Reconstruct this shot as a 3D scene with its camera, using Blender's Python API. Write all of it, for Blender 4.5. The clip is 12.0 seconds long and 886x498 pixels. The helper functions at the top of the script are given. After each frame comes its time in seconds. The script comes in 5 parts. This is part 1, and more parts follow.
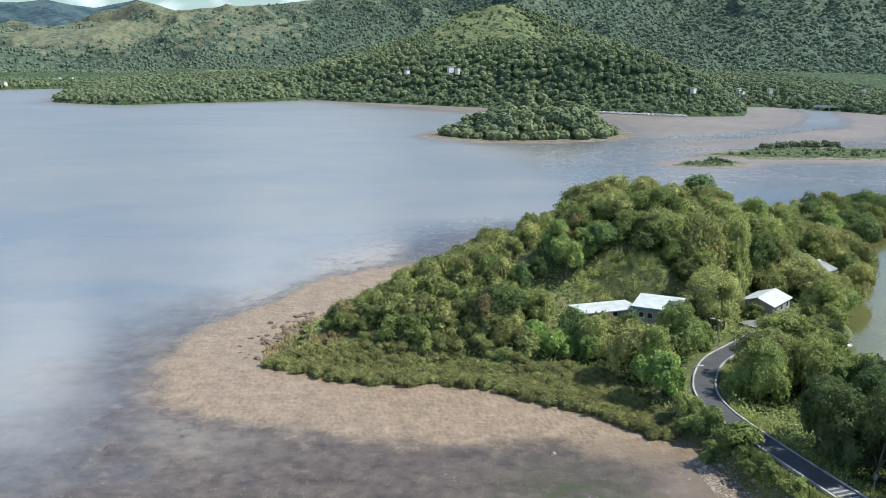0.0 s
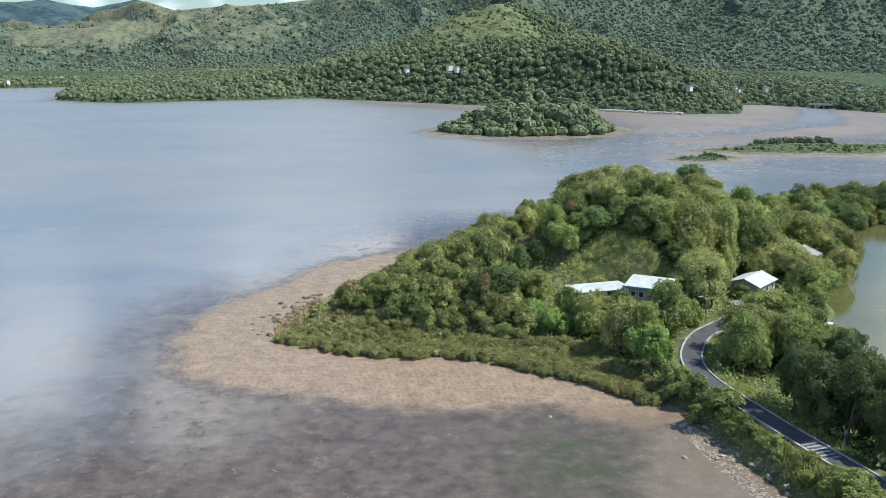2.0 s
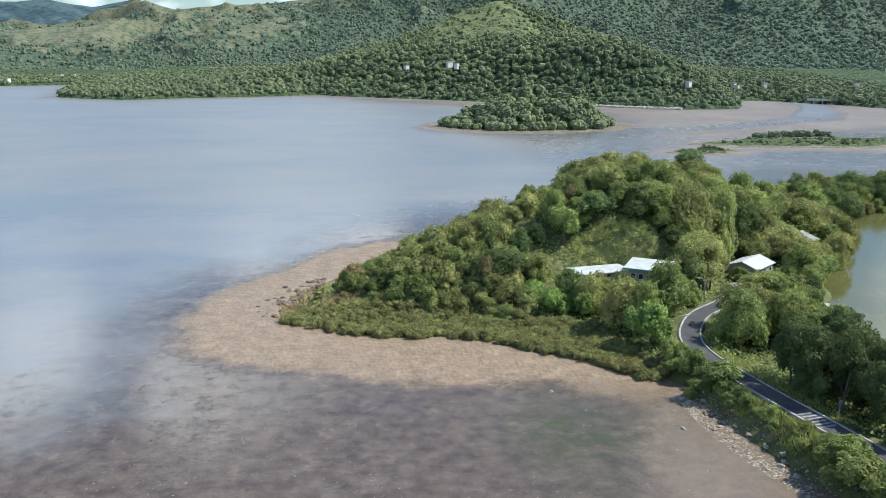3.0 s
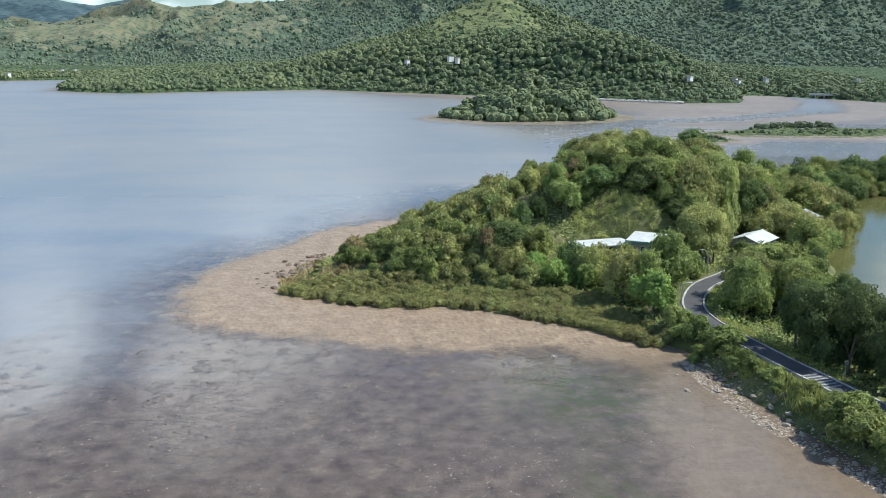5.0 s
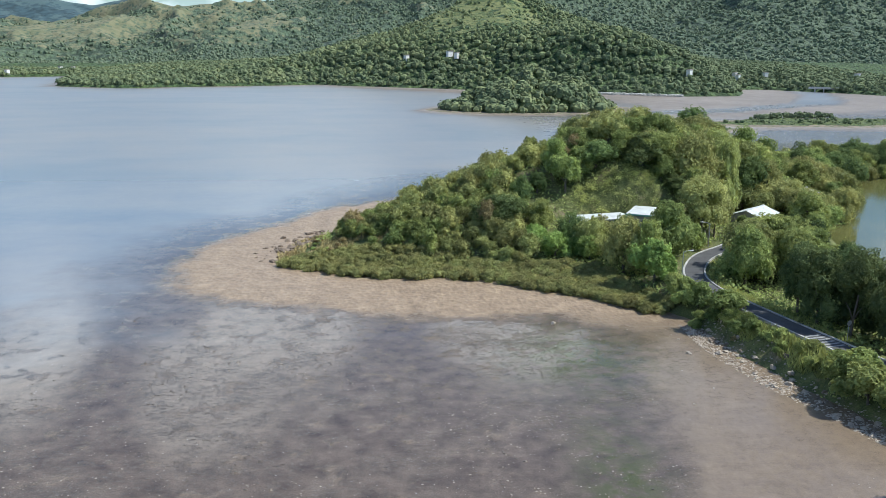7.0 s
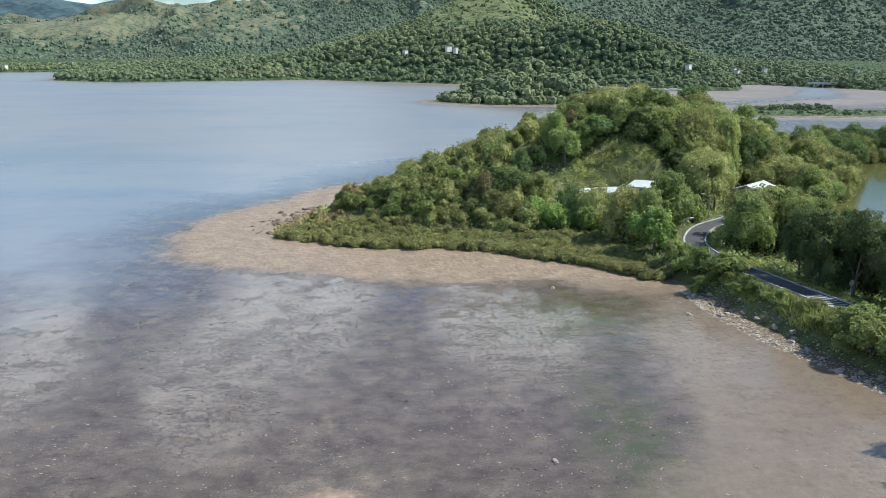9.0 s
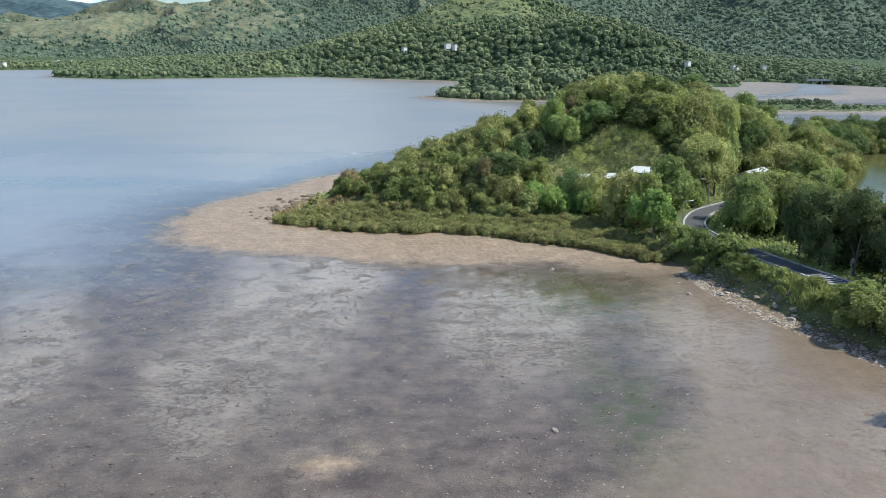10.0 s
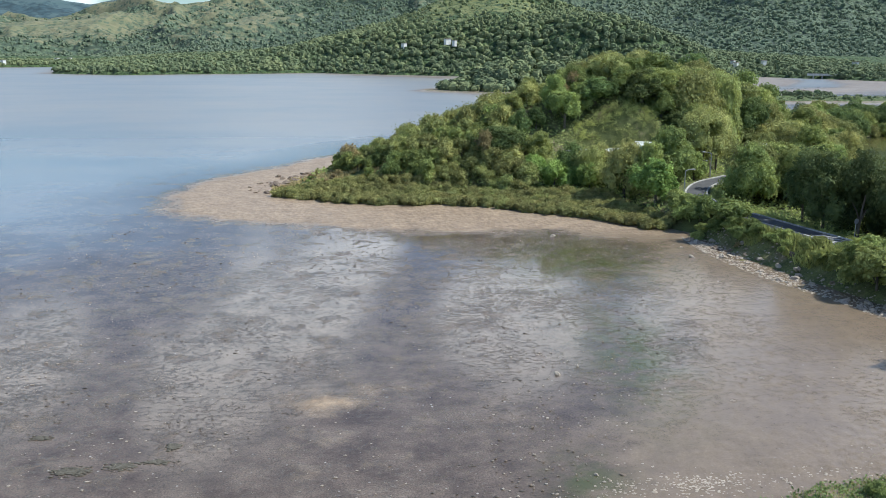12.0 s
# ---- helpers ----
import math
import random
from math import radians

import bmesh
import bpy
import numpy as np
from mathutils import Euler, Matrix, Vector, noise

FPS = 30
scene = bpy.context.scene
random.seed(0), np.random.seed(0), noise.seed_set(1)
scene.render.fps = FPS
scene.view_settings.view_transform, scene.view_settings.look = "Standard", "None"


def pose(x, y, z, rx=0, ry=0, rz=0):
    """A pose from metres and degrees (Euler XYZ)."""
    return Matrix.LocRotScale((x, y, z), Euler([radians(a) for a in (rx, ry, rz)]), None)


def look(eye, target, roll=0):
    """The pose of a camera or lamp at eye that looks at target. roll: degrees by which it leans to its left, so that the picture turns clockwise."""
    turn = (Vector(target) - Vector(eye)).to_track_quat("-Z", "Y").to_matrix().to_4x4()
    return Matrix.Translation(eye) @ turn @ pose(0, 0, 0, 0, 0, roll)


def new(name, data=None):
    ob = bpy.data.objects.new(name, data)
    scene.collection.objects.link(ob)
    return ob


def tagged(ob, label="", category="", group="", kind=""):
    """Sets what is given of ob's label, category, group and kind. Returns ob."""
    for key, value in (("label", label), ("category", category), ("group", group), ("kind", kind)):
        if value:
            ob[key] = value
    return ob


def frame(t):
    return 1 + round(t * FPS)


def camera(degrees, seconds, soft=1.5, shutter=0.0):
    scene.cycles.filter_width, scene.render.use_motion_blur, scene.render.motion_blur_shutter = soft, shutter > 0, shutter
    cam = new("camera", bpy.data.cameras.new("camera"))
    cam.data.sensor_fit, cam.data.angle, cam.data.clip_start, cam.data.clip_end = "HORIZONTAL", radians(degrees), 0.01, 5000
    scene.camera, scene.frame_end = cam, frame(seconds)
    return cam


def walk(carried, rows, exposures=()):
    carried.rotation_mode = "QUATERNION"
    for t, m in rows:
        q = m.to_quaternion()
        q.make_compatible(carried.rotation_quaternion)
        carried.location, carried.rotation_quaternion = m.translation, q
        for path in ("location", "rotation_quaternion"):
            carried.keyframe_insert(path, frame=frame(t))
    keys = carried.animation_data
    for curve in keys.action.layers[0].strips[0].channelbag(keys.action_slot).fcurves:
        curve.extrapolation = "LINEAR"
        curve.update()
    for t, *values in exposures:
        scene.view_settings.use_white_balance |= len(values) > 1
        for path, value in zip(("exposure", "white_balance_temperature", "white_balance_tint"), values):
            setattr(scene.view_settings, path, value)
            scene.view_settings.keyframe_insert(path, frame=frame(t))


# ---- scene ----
import collections

cam = camera(54.0, 12.0, 0.8)
PATH = [
    (0, (1.995, 11.519, 62.196), (2.133, 13.46, 61.734), 0.4),
    (0.5, (1.653, 8.85, 62.201), (1.792, 10.791, 61.74), 0.4),
    (1, (1.304, 6.405, 62.17), (1.443, 8.346, 61.708), 0.3),
    (1.5, (0.898, 4.023, 61.903), (1.039, 5.963, 61.441), 0.4),
    (2, (0.482, 1.136, 60.786), (0.623, 3.077, 60.324), 0.4),
    (2.5, (0.076, -1.394, 59.239), (0.217, 0.547, 58.775), 0.4),
    (3, (-0.369, -2.433, 57.887), (-0.227, -0.493, 57.424), 0.3),
    (5, (-0.401, -2.281, 51.439), (-0.26, -0.34, 50.977), 0.4),
    (5.5, (-0.338, -2.483, 49.967), (-0.197, -0.542, 49.506), 0.3),
    (6, (-0.279, -2.531, 48.461), (-0.138, -0.59, 48.0), 0.3),
    (6.5, (-0.361, -2.542, 46.993), (-0.219, -0.601, 46.531), 0.3),
    (7, (-0.341, -2.59, 45.52), (-0.199, -0.649, 45.059), 0.3),
    (9, (-0.235, -2.625, 39.259), (-0.09, -0.683, 38.8), 0.4),
    (9.5, (-0.321, -2.713, 37.667), (-0.174, -0.772, 37.208), 0.5),
    (10, (-0.208, -2.826, 36.156), (-0.061, -0.885, 35.697), 0.4),
    (10.5, (-0.085, -2.773, 34.692), (0.062, -0.832, 34.234), 0.4),
    (11, (-0.113, -2.85, 33.162), (0.034, -0.908, 32.704), 0.4),
    (11.5, (-0.111, -2.886, 31.693), (0.036, -0.944, 31.237), 0.4),
    (12, (-0.219, -3.034, 30.344), (-0.072, -1.092, 29.888), 0.3),
]
walk(cam, [(t, look(eye, target, roll)) for t, eye, target, roll in PATH], [(0.0, 0.4, 5950, 6), (12.0, 0.4, 5950, 6)])

# ---- light ----
SUN_AZ, SUN_EL = 92.0, 51.0          # degrees from +y towards +x, and above the horizon
world = bpy.data.worlds.new("sky")
scene.world = world
world.use_nodes = True
wt = world.node_tree
wt.nodes.clear()


def wnode(kind, **kw):
    n = wt.nodes.new(kind)
    for k, v in kw.items():
        n.inputs[k].default_value = v
    return n


w_out = wnode("ShaderNodeOutputWorld")
w_bg = wnode("ShaderNodeBackground", Strength=0.092)
w_sky = wnode("ShaderNodeTexSky")
w_sky.sky_type = "NISHITA"
w_sky.sun_disc = False
w_sky.sun_elevation = radians(SUN_EL)
w_sky.sun_rotation = radians(SUN_AZ)
w_sky.dust_density, w_sky.air_density, w_sky.ozone_density = 0.25, 1.15, 4.0
w_tc = wnode("ShaderNodeTexCoord")


def wmath(op, a, b, clamp=False):
    n = wnode("ShaderNodeMath")
    n.operation, n.use_clamp = op, clamp
    for src, sock in ((a, n.inputs[0]), (b, n.inputs[1])):
        if isinstance(src, (int, float)):
            sock.default_value = src
        else:
            wt.links.new(src, sock)
    return n.outputs[0]


# fair-weather cumulus: banks of cloud (bearing, height, size in degrees), frayed by noise
w_map = wnode("ShaderNodeMapping")
w_map.inputs["Scale"].default_value = (1.0, 1.0, 1.9)
wt.links.new(w_tc.outputs["Generated"], w_map.inputs["Vector"])
w_n = wnode("ShaderNodeTexNoise", Scale=5.5, Detail=7.0, Roughness=0.56)
wt.links.new(w_map.outputs["Vector"], w_n.inputs["Vector"])
cover = wmath("MULTIPLY", w_n.outputs["Fac"], 0.82)
for bear, up, wide in ((-1.5, 14, 5), (-6.5, 18.5, 6.5), (-12.5, 22.3, 6), (-23.5, 19.5, 6.5), (9, 17.5, 7.5), (21, 16.2, 6.5), (-33, 14, 8), (38, 17, 12), (-48, 24, 12), (-80, 30, 14), (150, 35, 16), (-140, 35, 16), (-17.5, 2.2, 2.4), (-9.5, 2.0, 2.6), (-5.5, 3.0, 2.6), (-13, 1.6, 2.0)):
    d = wnode("ShaderNodeVectorMath")
    d.operation = "DISTANCE"
    wt.links.new(w_tc.outputs["Generated"], d.inputs[0])
    b, u = radians(bear), radians(up)
    d.inputs[1].default_value = (math.sin(b) * math.cos(u), math.cos(b) * math.cos(u), math.sin(u))
    lump = wmath("SUBTRACT", 1.0, wmath("DIVIDE", d.outputs["Value"], 2 * math.sin(radians(wide) / 2)), True)
    cover = wmath("ADD", cover, wmath("MULTIPLY", lump, 0.5 if up > 4 else 0.24))
w_ramp = wnode("ShaderNodeValToRGB")
w_ramp.color_ramp.elements[0].position, w_ramp.color_ramp.elements[0].color = 0.51, (0, 0, 0, 1)
w_ramp.color_ramp.elements[1].position, w_ramp.color_ramp.elements[1].color = 0.71, (1, 1, 1, 1)
w_mix = wnode("ShaderNodeMix")
w_mix.data_type = "RGBA"
w_mix.inputs[7].default_value = (13.0, 13.2, 13.6, 1)
wt.links.new(cover, w_ramp.inputs["Fac"])
wt.links.new(w_ramp.outputs["Color"], w_mix.inputs[0])
w_hs = wnode("ShaderNodeMix")
w_hs.data_type, w_hs.blend_type = "RGBA", "MULTIPLY"
w_hs.inputs[0].default_value = 1.0
w_hs.inputs[7].default_value = (0.83, 0.955, 1.08, 1)
wt.links.new(w_sky.outputs["Color"], w_hs.inputs[6])
wt.links.new(w_hs.outputs[2], w_mix.inputs[6])
wt.links.new(w_mix.outputs[2], w_bg.inputs["Color"])
wt.links.new(w_bg.outputs["Background"], w_out.inputs["Surface"])

sun = new("sun", bpy.data.lights.new("sun", "SUN"))
sun.data.energy, sun.data.angle, sun.data.color = 4.5, radians(0.6), (1.0, 0.955, 0.86)
_a, _e = radians(SUN_AZ), radians(SUN_EL)
sun.matrix_world = look((math.sin(_a) * math.cos(_e) * 100, math.cos(_a) * math.cos(_e) * 100, math.sin(_e) * 100), (0, 0, 0))

# ---- noise and mesh helpers ----


def hash2(i, j, seed):
    v = (i * 374761393 + j * 668265263 + seed * 974634777) & 0xFFFFFFFF
    v = ((v ^ (v >> 13)) * 1274126177) & 0xFFFFFFFF
    return ((v ^ (v >> 16)) & 0xFFFF) / 65535.0


def vnoise(x, y, seed=0):
    """Smooth value noise, 0 to 1, with cells of size 1."""
    x, y = np.asarray(x, float), np.asarray(y, float)
    i, j = np.floor(x).astype(np.int64), np.floor(y).astype(np.int64)
    fx, fy = x - i, y - j
    fx, fy = fx * fx * (3 - 2 * fx), fy * fy * (3 - 2 * fy)
    a, b = hash2(i, j, seed), hash2(i + 1, j, seed)
    c, d = hash2(i, j + 1, seed), hash2(i + 1, j + 1, seed)
    return (a * (1 - fx) + b * fx) * (1 - fy) + (c * (1 - fx) + d * fx) * fy


def fbm(x, y, seed=0, octaves=4):
    s, amp, tot = 0.0, 1.0, 0.0
    for o in range(octaves):
        s = s + amp * vnoise(x * 2 ** o + 17.3 * o, y * 2 ** o - 9.1 * o, seed + o)
        tot += amp
        amp *= 0.5
    return s / tot


def ridged(x, y, seed=0, octaves=4):
    s, amp, tot = 0.0, 1.0, 0.0
    for o in range(octaves):
        s = s + amp * (1 - np.abs(2 * vnoise(x * 2 ** o + 5.7 * o, y * 2 ** o + 3.3 * o, seed + o) - 1))
        tot += amp
        amp *= 0.5
    return s / tot


def canopy(x, y, cell, seed=0):
    """Domes of tree crowns, 0 to 1, one in each jittered cell."""
    u, v = x / cell, y / cell
    i, j = np.floor(u).astype(np.int64), np.floor(v).astype(np.int64)
    best = np.zeros_like(u)
    for di in (-1, 0, 1):
        for dj in (-1, 0, 1):
            a, b = i + di, j + dj
            cx, cy = a + 0.1 + 0.8 * hash2(a, b, seed), b + 0.1 + 0.8 * hash2(a, b, seed + 7)
            r = 0.55 + 0.35 * hash2(a, b, seed + 13)
            q = 1 - ((u - cx) ** 2 + (v - cy) ** 2) / r ** 2
            best = np.maximum(best, np.sqrt(np.clip(q, 0, 1)) * (0.6 + 0.4 * hash2(a, b, seed + 21)))
    return best


def smooth(a, b, x):
    t = np.clip((x - a) / (b - a), 0, 1)
    return t * t * (3 - 2 * t)


def to_line(px, py, line, closed=False):
    """Distance of points to a polyline, and the place along it (0 to 1 per piece)."""
    best = np.full(np.shape(px), 1e9)
    at = np.zeros(np.shape(px))
    pts = list(line) + ([line[0]] if closed else [])
    for k, ((ax, ay), (bx, by)) in enumerate(zip(pts, pts[1:])):
        dx, dy = bx - ax, by - ay
        t = np.clip(((px - ax) * dx + (py - ay) * dy) / (dx * dx + dy * dy), 0, 1)
        d = np.hypot(px - ax - t * dx, py - ay - t * dy)
        at = np.where(d < best, k + t, at)
        best = np.minimum(best, d)
    return best, at


def inside(px, py, poly):
    res = np.zeros(np.shape(px), bool)
    for (ax, ay), (bx, by) in zip(poly, poly[1:] + poly[:1]):
        if ay != by:
            res ^= ((ay > py) != (by > py)) & (px < (bx - ax) * (py - ay) / (by - ay) + ax)
    return res


def signed(px, py, poly):
    """Distance to a polygon's edge, positive inside."""
    d, _ = to_line(px, py, poly, True)
    return np.where(inside(px, py, poly), d, -d)


def mesh(name, verts, faces, mat, shade=False):
    """A mesh from arrays; faces is an (n, 3) or (n, 4) array or a list of such."""
    me = bpy.data.meshes.new(name)
    groups = faces if isinstance(faces, list) else [faces]
    groups = [np.asarray(g, np.int32) for g in groups if len(g)]
    verts = np.asarray(verts, np.float32)
    me.vertices.add(len(verts))
    me.vertices.foreach_set("co", verts.ravel())
    loops = np.concatenate([g.ravel() for g in groups])
    sizes = np.concatenate([np.full(len(g), g.shape[1], np.int32) for g in groups])
    me.loops.add(len(loops))
    me.loops.foreach_set("vertex_index", loops)
    me.polygons.add(len(sizes))
    me.polygons.foreach_set("loop_start", np.concatenate([[0], np.cumsum(sizes)[:-1]]).astype(np.int32))
    me.polygons.foreach_set("use_smooth", np.full(len(sizes), shade))
    me.update(calc_edges=True)
    me.validate()
    if mat:
        me.materials.append(mat)
    return me


def grid_faces(nx, ny):
    i = np.arange(nx * ny).reshape(ny, nx)
    return np.stack([i[:-1, :-1], i[:-1, 1:], i[1:, 1:], i[1:, :-1]], -1).reshape(-1, 4)


def sheet(name, xs, ys, height, mat, keep=None, shade=True):
    """A height field on the lines xs, ys; keep(x, y) leaves out faces where it is false."""
    X, Y = np.meshgrid(xs, ys)
    Z = height(X, Y)
    f = grid_faces(len(xs), len(ys))
    v = np.stack([X.ravel(), Y.ravel(), Z.ravel()], 1)
    if keep is not None:
        ok = keep(X, Y).ravel()
        f = f[ok[f].any(1)]
        used = np.unique(f)
        back = np.full(len(v), -1)
        back[used] = np.arange(len(used))
        v, f = v[used], back[f]
    return mesh(name, v, f, mat, shade)


def part(name, data, parent, label="", m=None):
    ob = new(name, data)
    ob.parent = parent
    if m is not None:
        ob.matrix_basis = m
    if label:
        ob["label"] = label
    return ob


def leaves(c, n, size, rng, tilt=0.6, slim=0.55):
    """Diamond-shaped leaf sprays at the points c, roughly facing along n."""
    k = len(c)
    n = n + rng.normal(0, tilt, (k, 3))
    n /= np.linalg.norm(n, axis=1)[:, None] + 1e-9
    r = rng.normal(0, 1, (k, 3))
    u = np.cross(n, r)
    u /= np.linalg.norm(u, axis=1)[:, None] + 1e-9
    v = np.cross(n, u)
    s = size[:, None]
    bow = n * s * 0.22
    verts = np.stack([c + u * s - bow, c + v * s * slim, c - u * s - bow, c - v * s * slim], 1).reshape(-1, 3)
    return verts, np.arange(4 * k).reshape(-1, 4)


def ball(c, r, rng, nu=9, nv=6, rough=0.12):
    """A lumpy closed ball as triangles and quads."""
    th = np.arange(nu) / nu * 2 * np.pi
    ph = np.linspace(0.0, np.pi, nv + 1)[1:-1]
    P, T = np.meshgrid(ph, th, indexing="ij")
    d = np.stack([np.sin(P) * np.cos(T), np.sin(P) * np.sin(T), np.cos(P)], -1).reshape(-1, 3)
    d = np.concatenate([d, [[0, 0, 1], [0, 0, -1]]])
    v = np.asarray(c) + d * np.asarray(r) * (1 + rng.uniform(-rough, rough, len(d)))[:, None]
    rows = nv - 1
    q, t = [], []
    for i in range(rows - 1):
        for j in range(nu):
            k = (j + 1) % nu
            q.append((i * nu + j, (i + 1) * nu + j, (i + 1) * nu + k, i * nu + k))
    for j in range(nu):
        k = (j + 1) % nu
        t.append((rows * nu, j, k))
        t.append((rows * nu + 1, (rows - 1) * nu + k, (rows - 1) * nu + j))
    return v, np.array(q), np.array(t)


def tube(path, radii, sides=7):
    """A tapered tube along a path of points, closed at its ends."""
    path = np.asarray(path, float)
    v, f, caps = [], [], []
    for k, (p, r) in enumerate(zip(path, radii)):
        d = path[min(k + 1, len(path) - 1)] - path[max(k - 1, 0)]
        d /= np.linalg.norm(d) + 1e-9
        a = np.cross(d, (0.3, 0.9, 0.2))
        a /= np.linalg.norm(a)
        b = np.cross(d, a)
        for s in range(sides):
            w = 2 * np.pi * s / sides
            v.append(p + r * (a * np.cos(w) + b * np.sin(w)))
    for k in range(len(path) - 1):
        for s in range(sides):
            n = (s + 1) % sides
            f.append((k * sides + s, k * sides + n, (k + 1) * sides + n, (k + 1) * sides + s))
    v += [path[0], path[-1]]
    for s in range(sides):
        n = (s + 1) % sides
        caps.append((len(v) - 2, n, s))
        caps.append((len(v) - 1, (len(path) - 1) * sides + s, (len(path) - 1) * sides + n))
    return np.array(v), np.array(f), np.array(caps)


def joined(pieces):
    """One set of vertices, quads and triangles from several (v, q, t)."""
    vs, qs, ts, n = [], [], [], 0
    for v, q, t in pieces:
        vs.append(v)
        if len(q):
            qs.append(np.asarray(q) + n)
        if len(t):
            ts.append(np.asarray(t) + n)
        n += len(v)
    out = []
    if qs:
        out.append(np.concatenate(qs))
    if ts:
        out.append(np.concatenate(ts))
    return np.concatenate(vs), out


def box(x0, y0, z0, x1, y1, z1):
    v = np.array([(x, y, z) for z in (z0, z1) for y in (y0, y1) for x in (x0, x1)], float)
    q = np.array([(0, 2, 3, 1), (4, 5, 7, 6), (0, 1, 5, 4), (2, 6, 7, 3), (0, 4, 6, 2), (1, 3, 7, 5)])
    return v, q, np.zeros((0, 3), int)


def boxes(name, list_of, mat):
    v, f = joined([box(*b) for b in list_of])
    return mesh(name, v, f, mat)


# ---- materials ----


class Mat:
    """A node material with a Principled surface."""

    def __init__(self, name, rough=0.8, metal=0.0, ior=1.45):
        self.m = bpy.data.materials.new(name)
        self.m.use_nodes = True
        self.t = self.m.node_tree
        self.b = self.t.nodes["Principled BSDF"]
        self.b.inputs["Roughness"].default_value = rough
        self.b.inputs["Metallic"].default_value = metal
        self.b.inputs["IOR"].default_value = ior
        self.co = self.t.nodes.new("ShaderNodeTexCoord").outputs["Object"]

    def put(self, source, name):
        self.t.links.new(source, self.b.inputs[name])

    def noise(self, scale, detail=4.0, rough=0.55, vec=None, distort=0.0):
        n = self.t.nodes.new("ShaderNodeTexNoise")
        n.inputs["Scale"].default_value, n.inputs["Detail"].default_value = scale, detail
        n.inputs["Roughness"].default_value, n.inputs["Distortion"].default_value = rough, distort
        self.t.links.new(vec or self.co, n.inputs["Vector"])
        return n.outputs["Fac"]

    def cells(self, scale, feature="F1", vec=None):
        n = self.t.nodes.new("ShaderNodeTexVoronoi")
        n.feature = feature
        n.inputs["Scale"].default_value = scale
        self.t.links.new(vec or self.co, n.inputs["Vector"])
        return n.outputs["Distance"]

    def stretch(self, sx, sy, sz, turn=0.0):
        n = self.t.nodes.new("ShaderNodeMapping")
        n.inputs["Scale"].default_value = (sx, sy, sz)
        n.inputs["Rotation"].default_value = (0, 0, radians(turn))
        self.t.links.new(self.co, n.inputs["Vector"])
        return n.outputs["Vector"]

    def attr(self, name):
        n = self.t.nodes.new("ShaderNodeAttribute")
        n.attribute_name = name
        return n.outputs["Fac"]

    def ramp(self, fac, *stops):
        n = self.t.nodes.new("ShaderNodeValToRGB")
        e = n.color_ramp.elements
        while len(e) < len(stops):
            e.new(0.5)
        for el, (p, c) in zip(e, stops):
            el.position = p
            el.color = (*c, 1) if isinstance(c, tuple) else (c, c, c, 1)
        self.t.links.new(fac, n.inputs["Fac"])
        return n.outputs["Color"]

    def mix(self, fac, a, b, mode="MIX"):
        n = self.t.nodes.new("ShaderNodeMix")
        n.data_type, n.blend_type = "RGBA", mode
        for src, k in ((fac, 0), (a, 6), (b, 7)):
            sock = n.inputs[k]
            if isinstance(src, (int, float)):
                sock.default_value = src if k == 0 else (src, src, src, 1)
            elif isinstance(src, tuple):
                sock.default_value = (*src, 1)
            else:
                self.t.links.new(src, sock)
        return n.outputs[2]

    def math(self, op, a, b=0.0, clamp=False):
        n = self.t.nodes.new("ShaderNodeMath")
        n.operation, n.use_clamp = op, clamp
        for src, sock in ((a, n.inputs[0]), (b, n.inputs[1])):
            if isinstance(src, (int, float)):
                sock.default_value = src
            else:
                self.t.links.new(src, sock)
        return n.outputs[0]

    def hsv(self, col, hue=None, val=None, sat=None):
        n = self.t.nodes.new("ShaderNodeHueSaturation")
        self.t.links.new(col, n.inputs["Color"])
        for src, k in ((hue, "Hue"), (val, "Value"), (sat, "Saturation")):
            if src is not None:
                if isinstance(src, (int, float)):
                    n.inputs[k].default_value = src
                else:
                    self.t.links.new(src, n.inputs[k])
        return n.outputs["Color"]

    def bump(self, height, dist, strength=1.0):
        n = self.t.nodes.new("ShaderNodeBump")
        n.inputs["Distance"].default_value, n.inputs["Strength"].default_value = dist, strength
        self.t.links.new(height, n.inputs["Height"])
        self.t.links.new(n.outputs["Normal"], self.b.inputs["Normal"])
        return n


def plain(name, c1, c2, rough=0.8, scale=1.0, metal=0.0, bump=0.0, fine=12.0):
    """Two tones mottled at two sizes, with a fine relief."""
    m = Mat(name, rough, metal)
    f = m.math("ADD", m.math("MULTIPLY", m.noise(scale), 0.6), m.math("MULTIPLY", m.noise(scale * fine, 3.0), 0.4))
    m.put(m.ramp(f, (0.36, c1), (0.64, c2)), "Base Color")
    if bump:
        m.bump(m.noise(scale * fine, 4.0), bump)
    return m.m


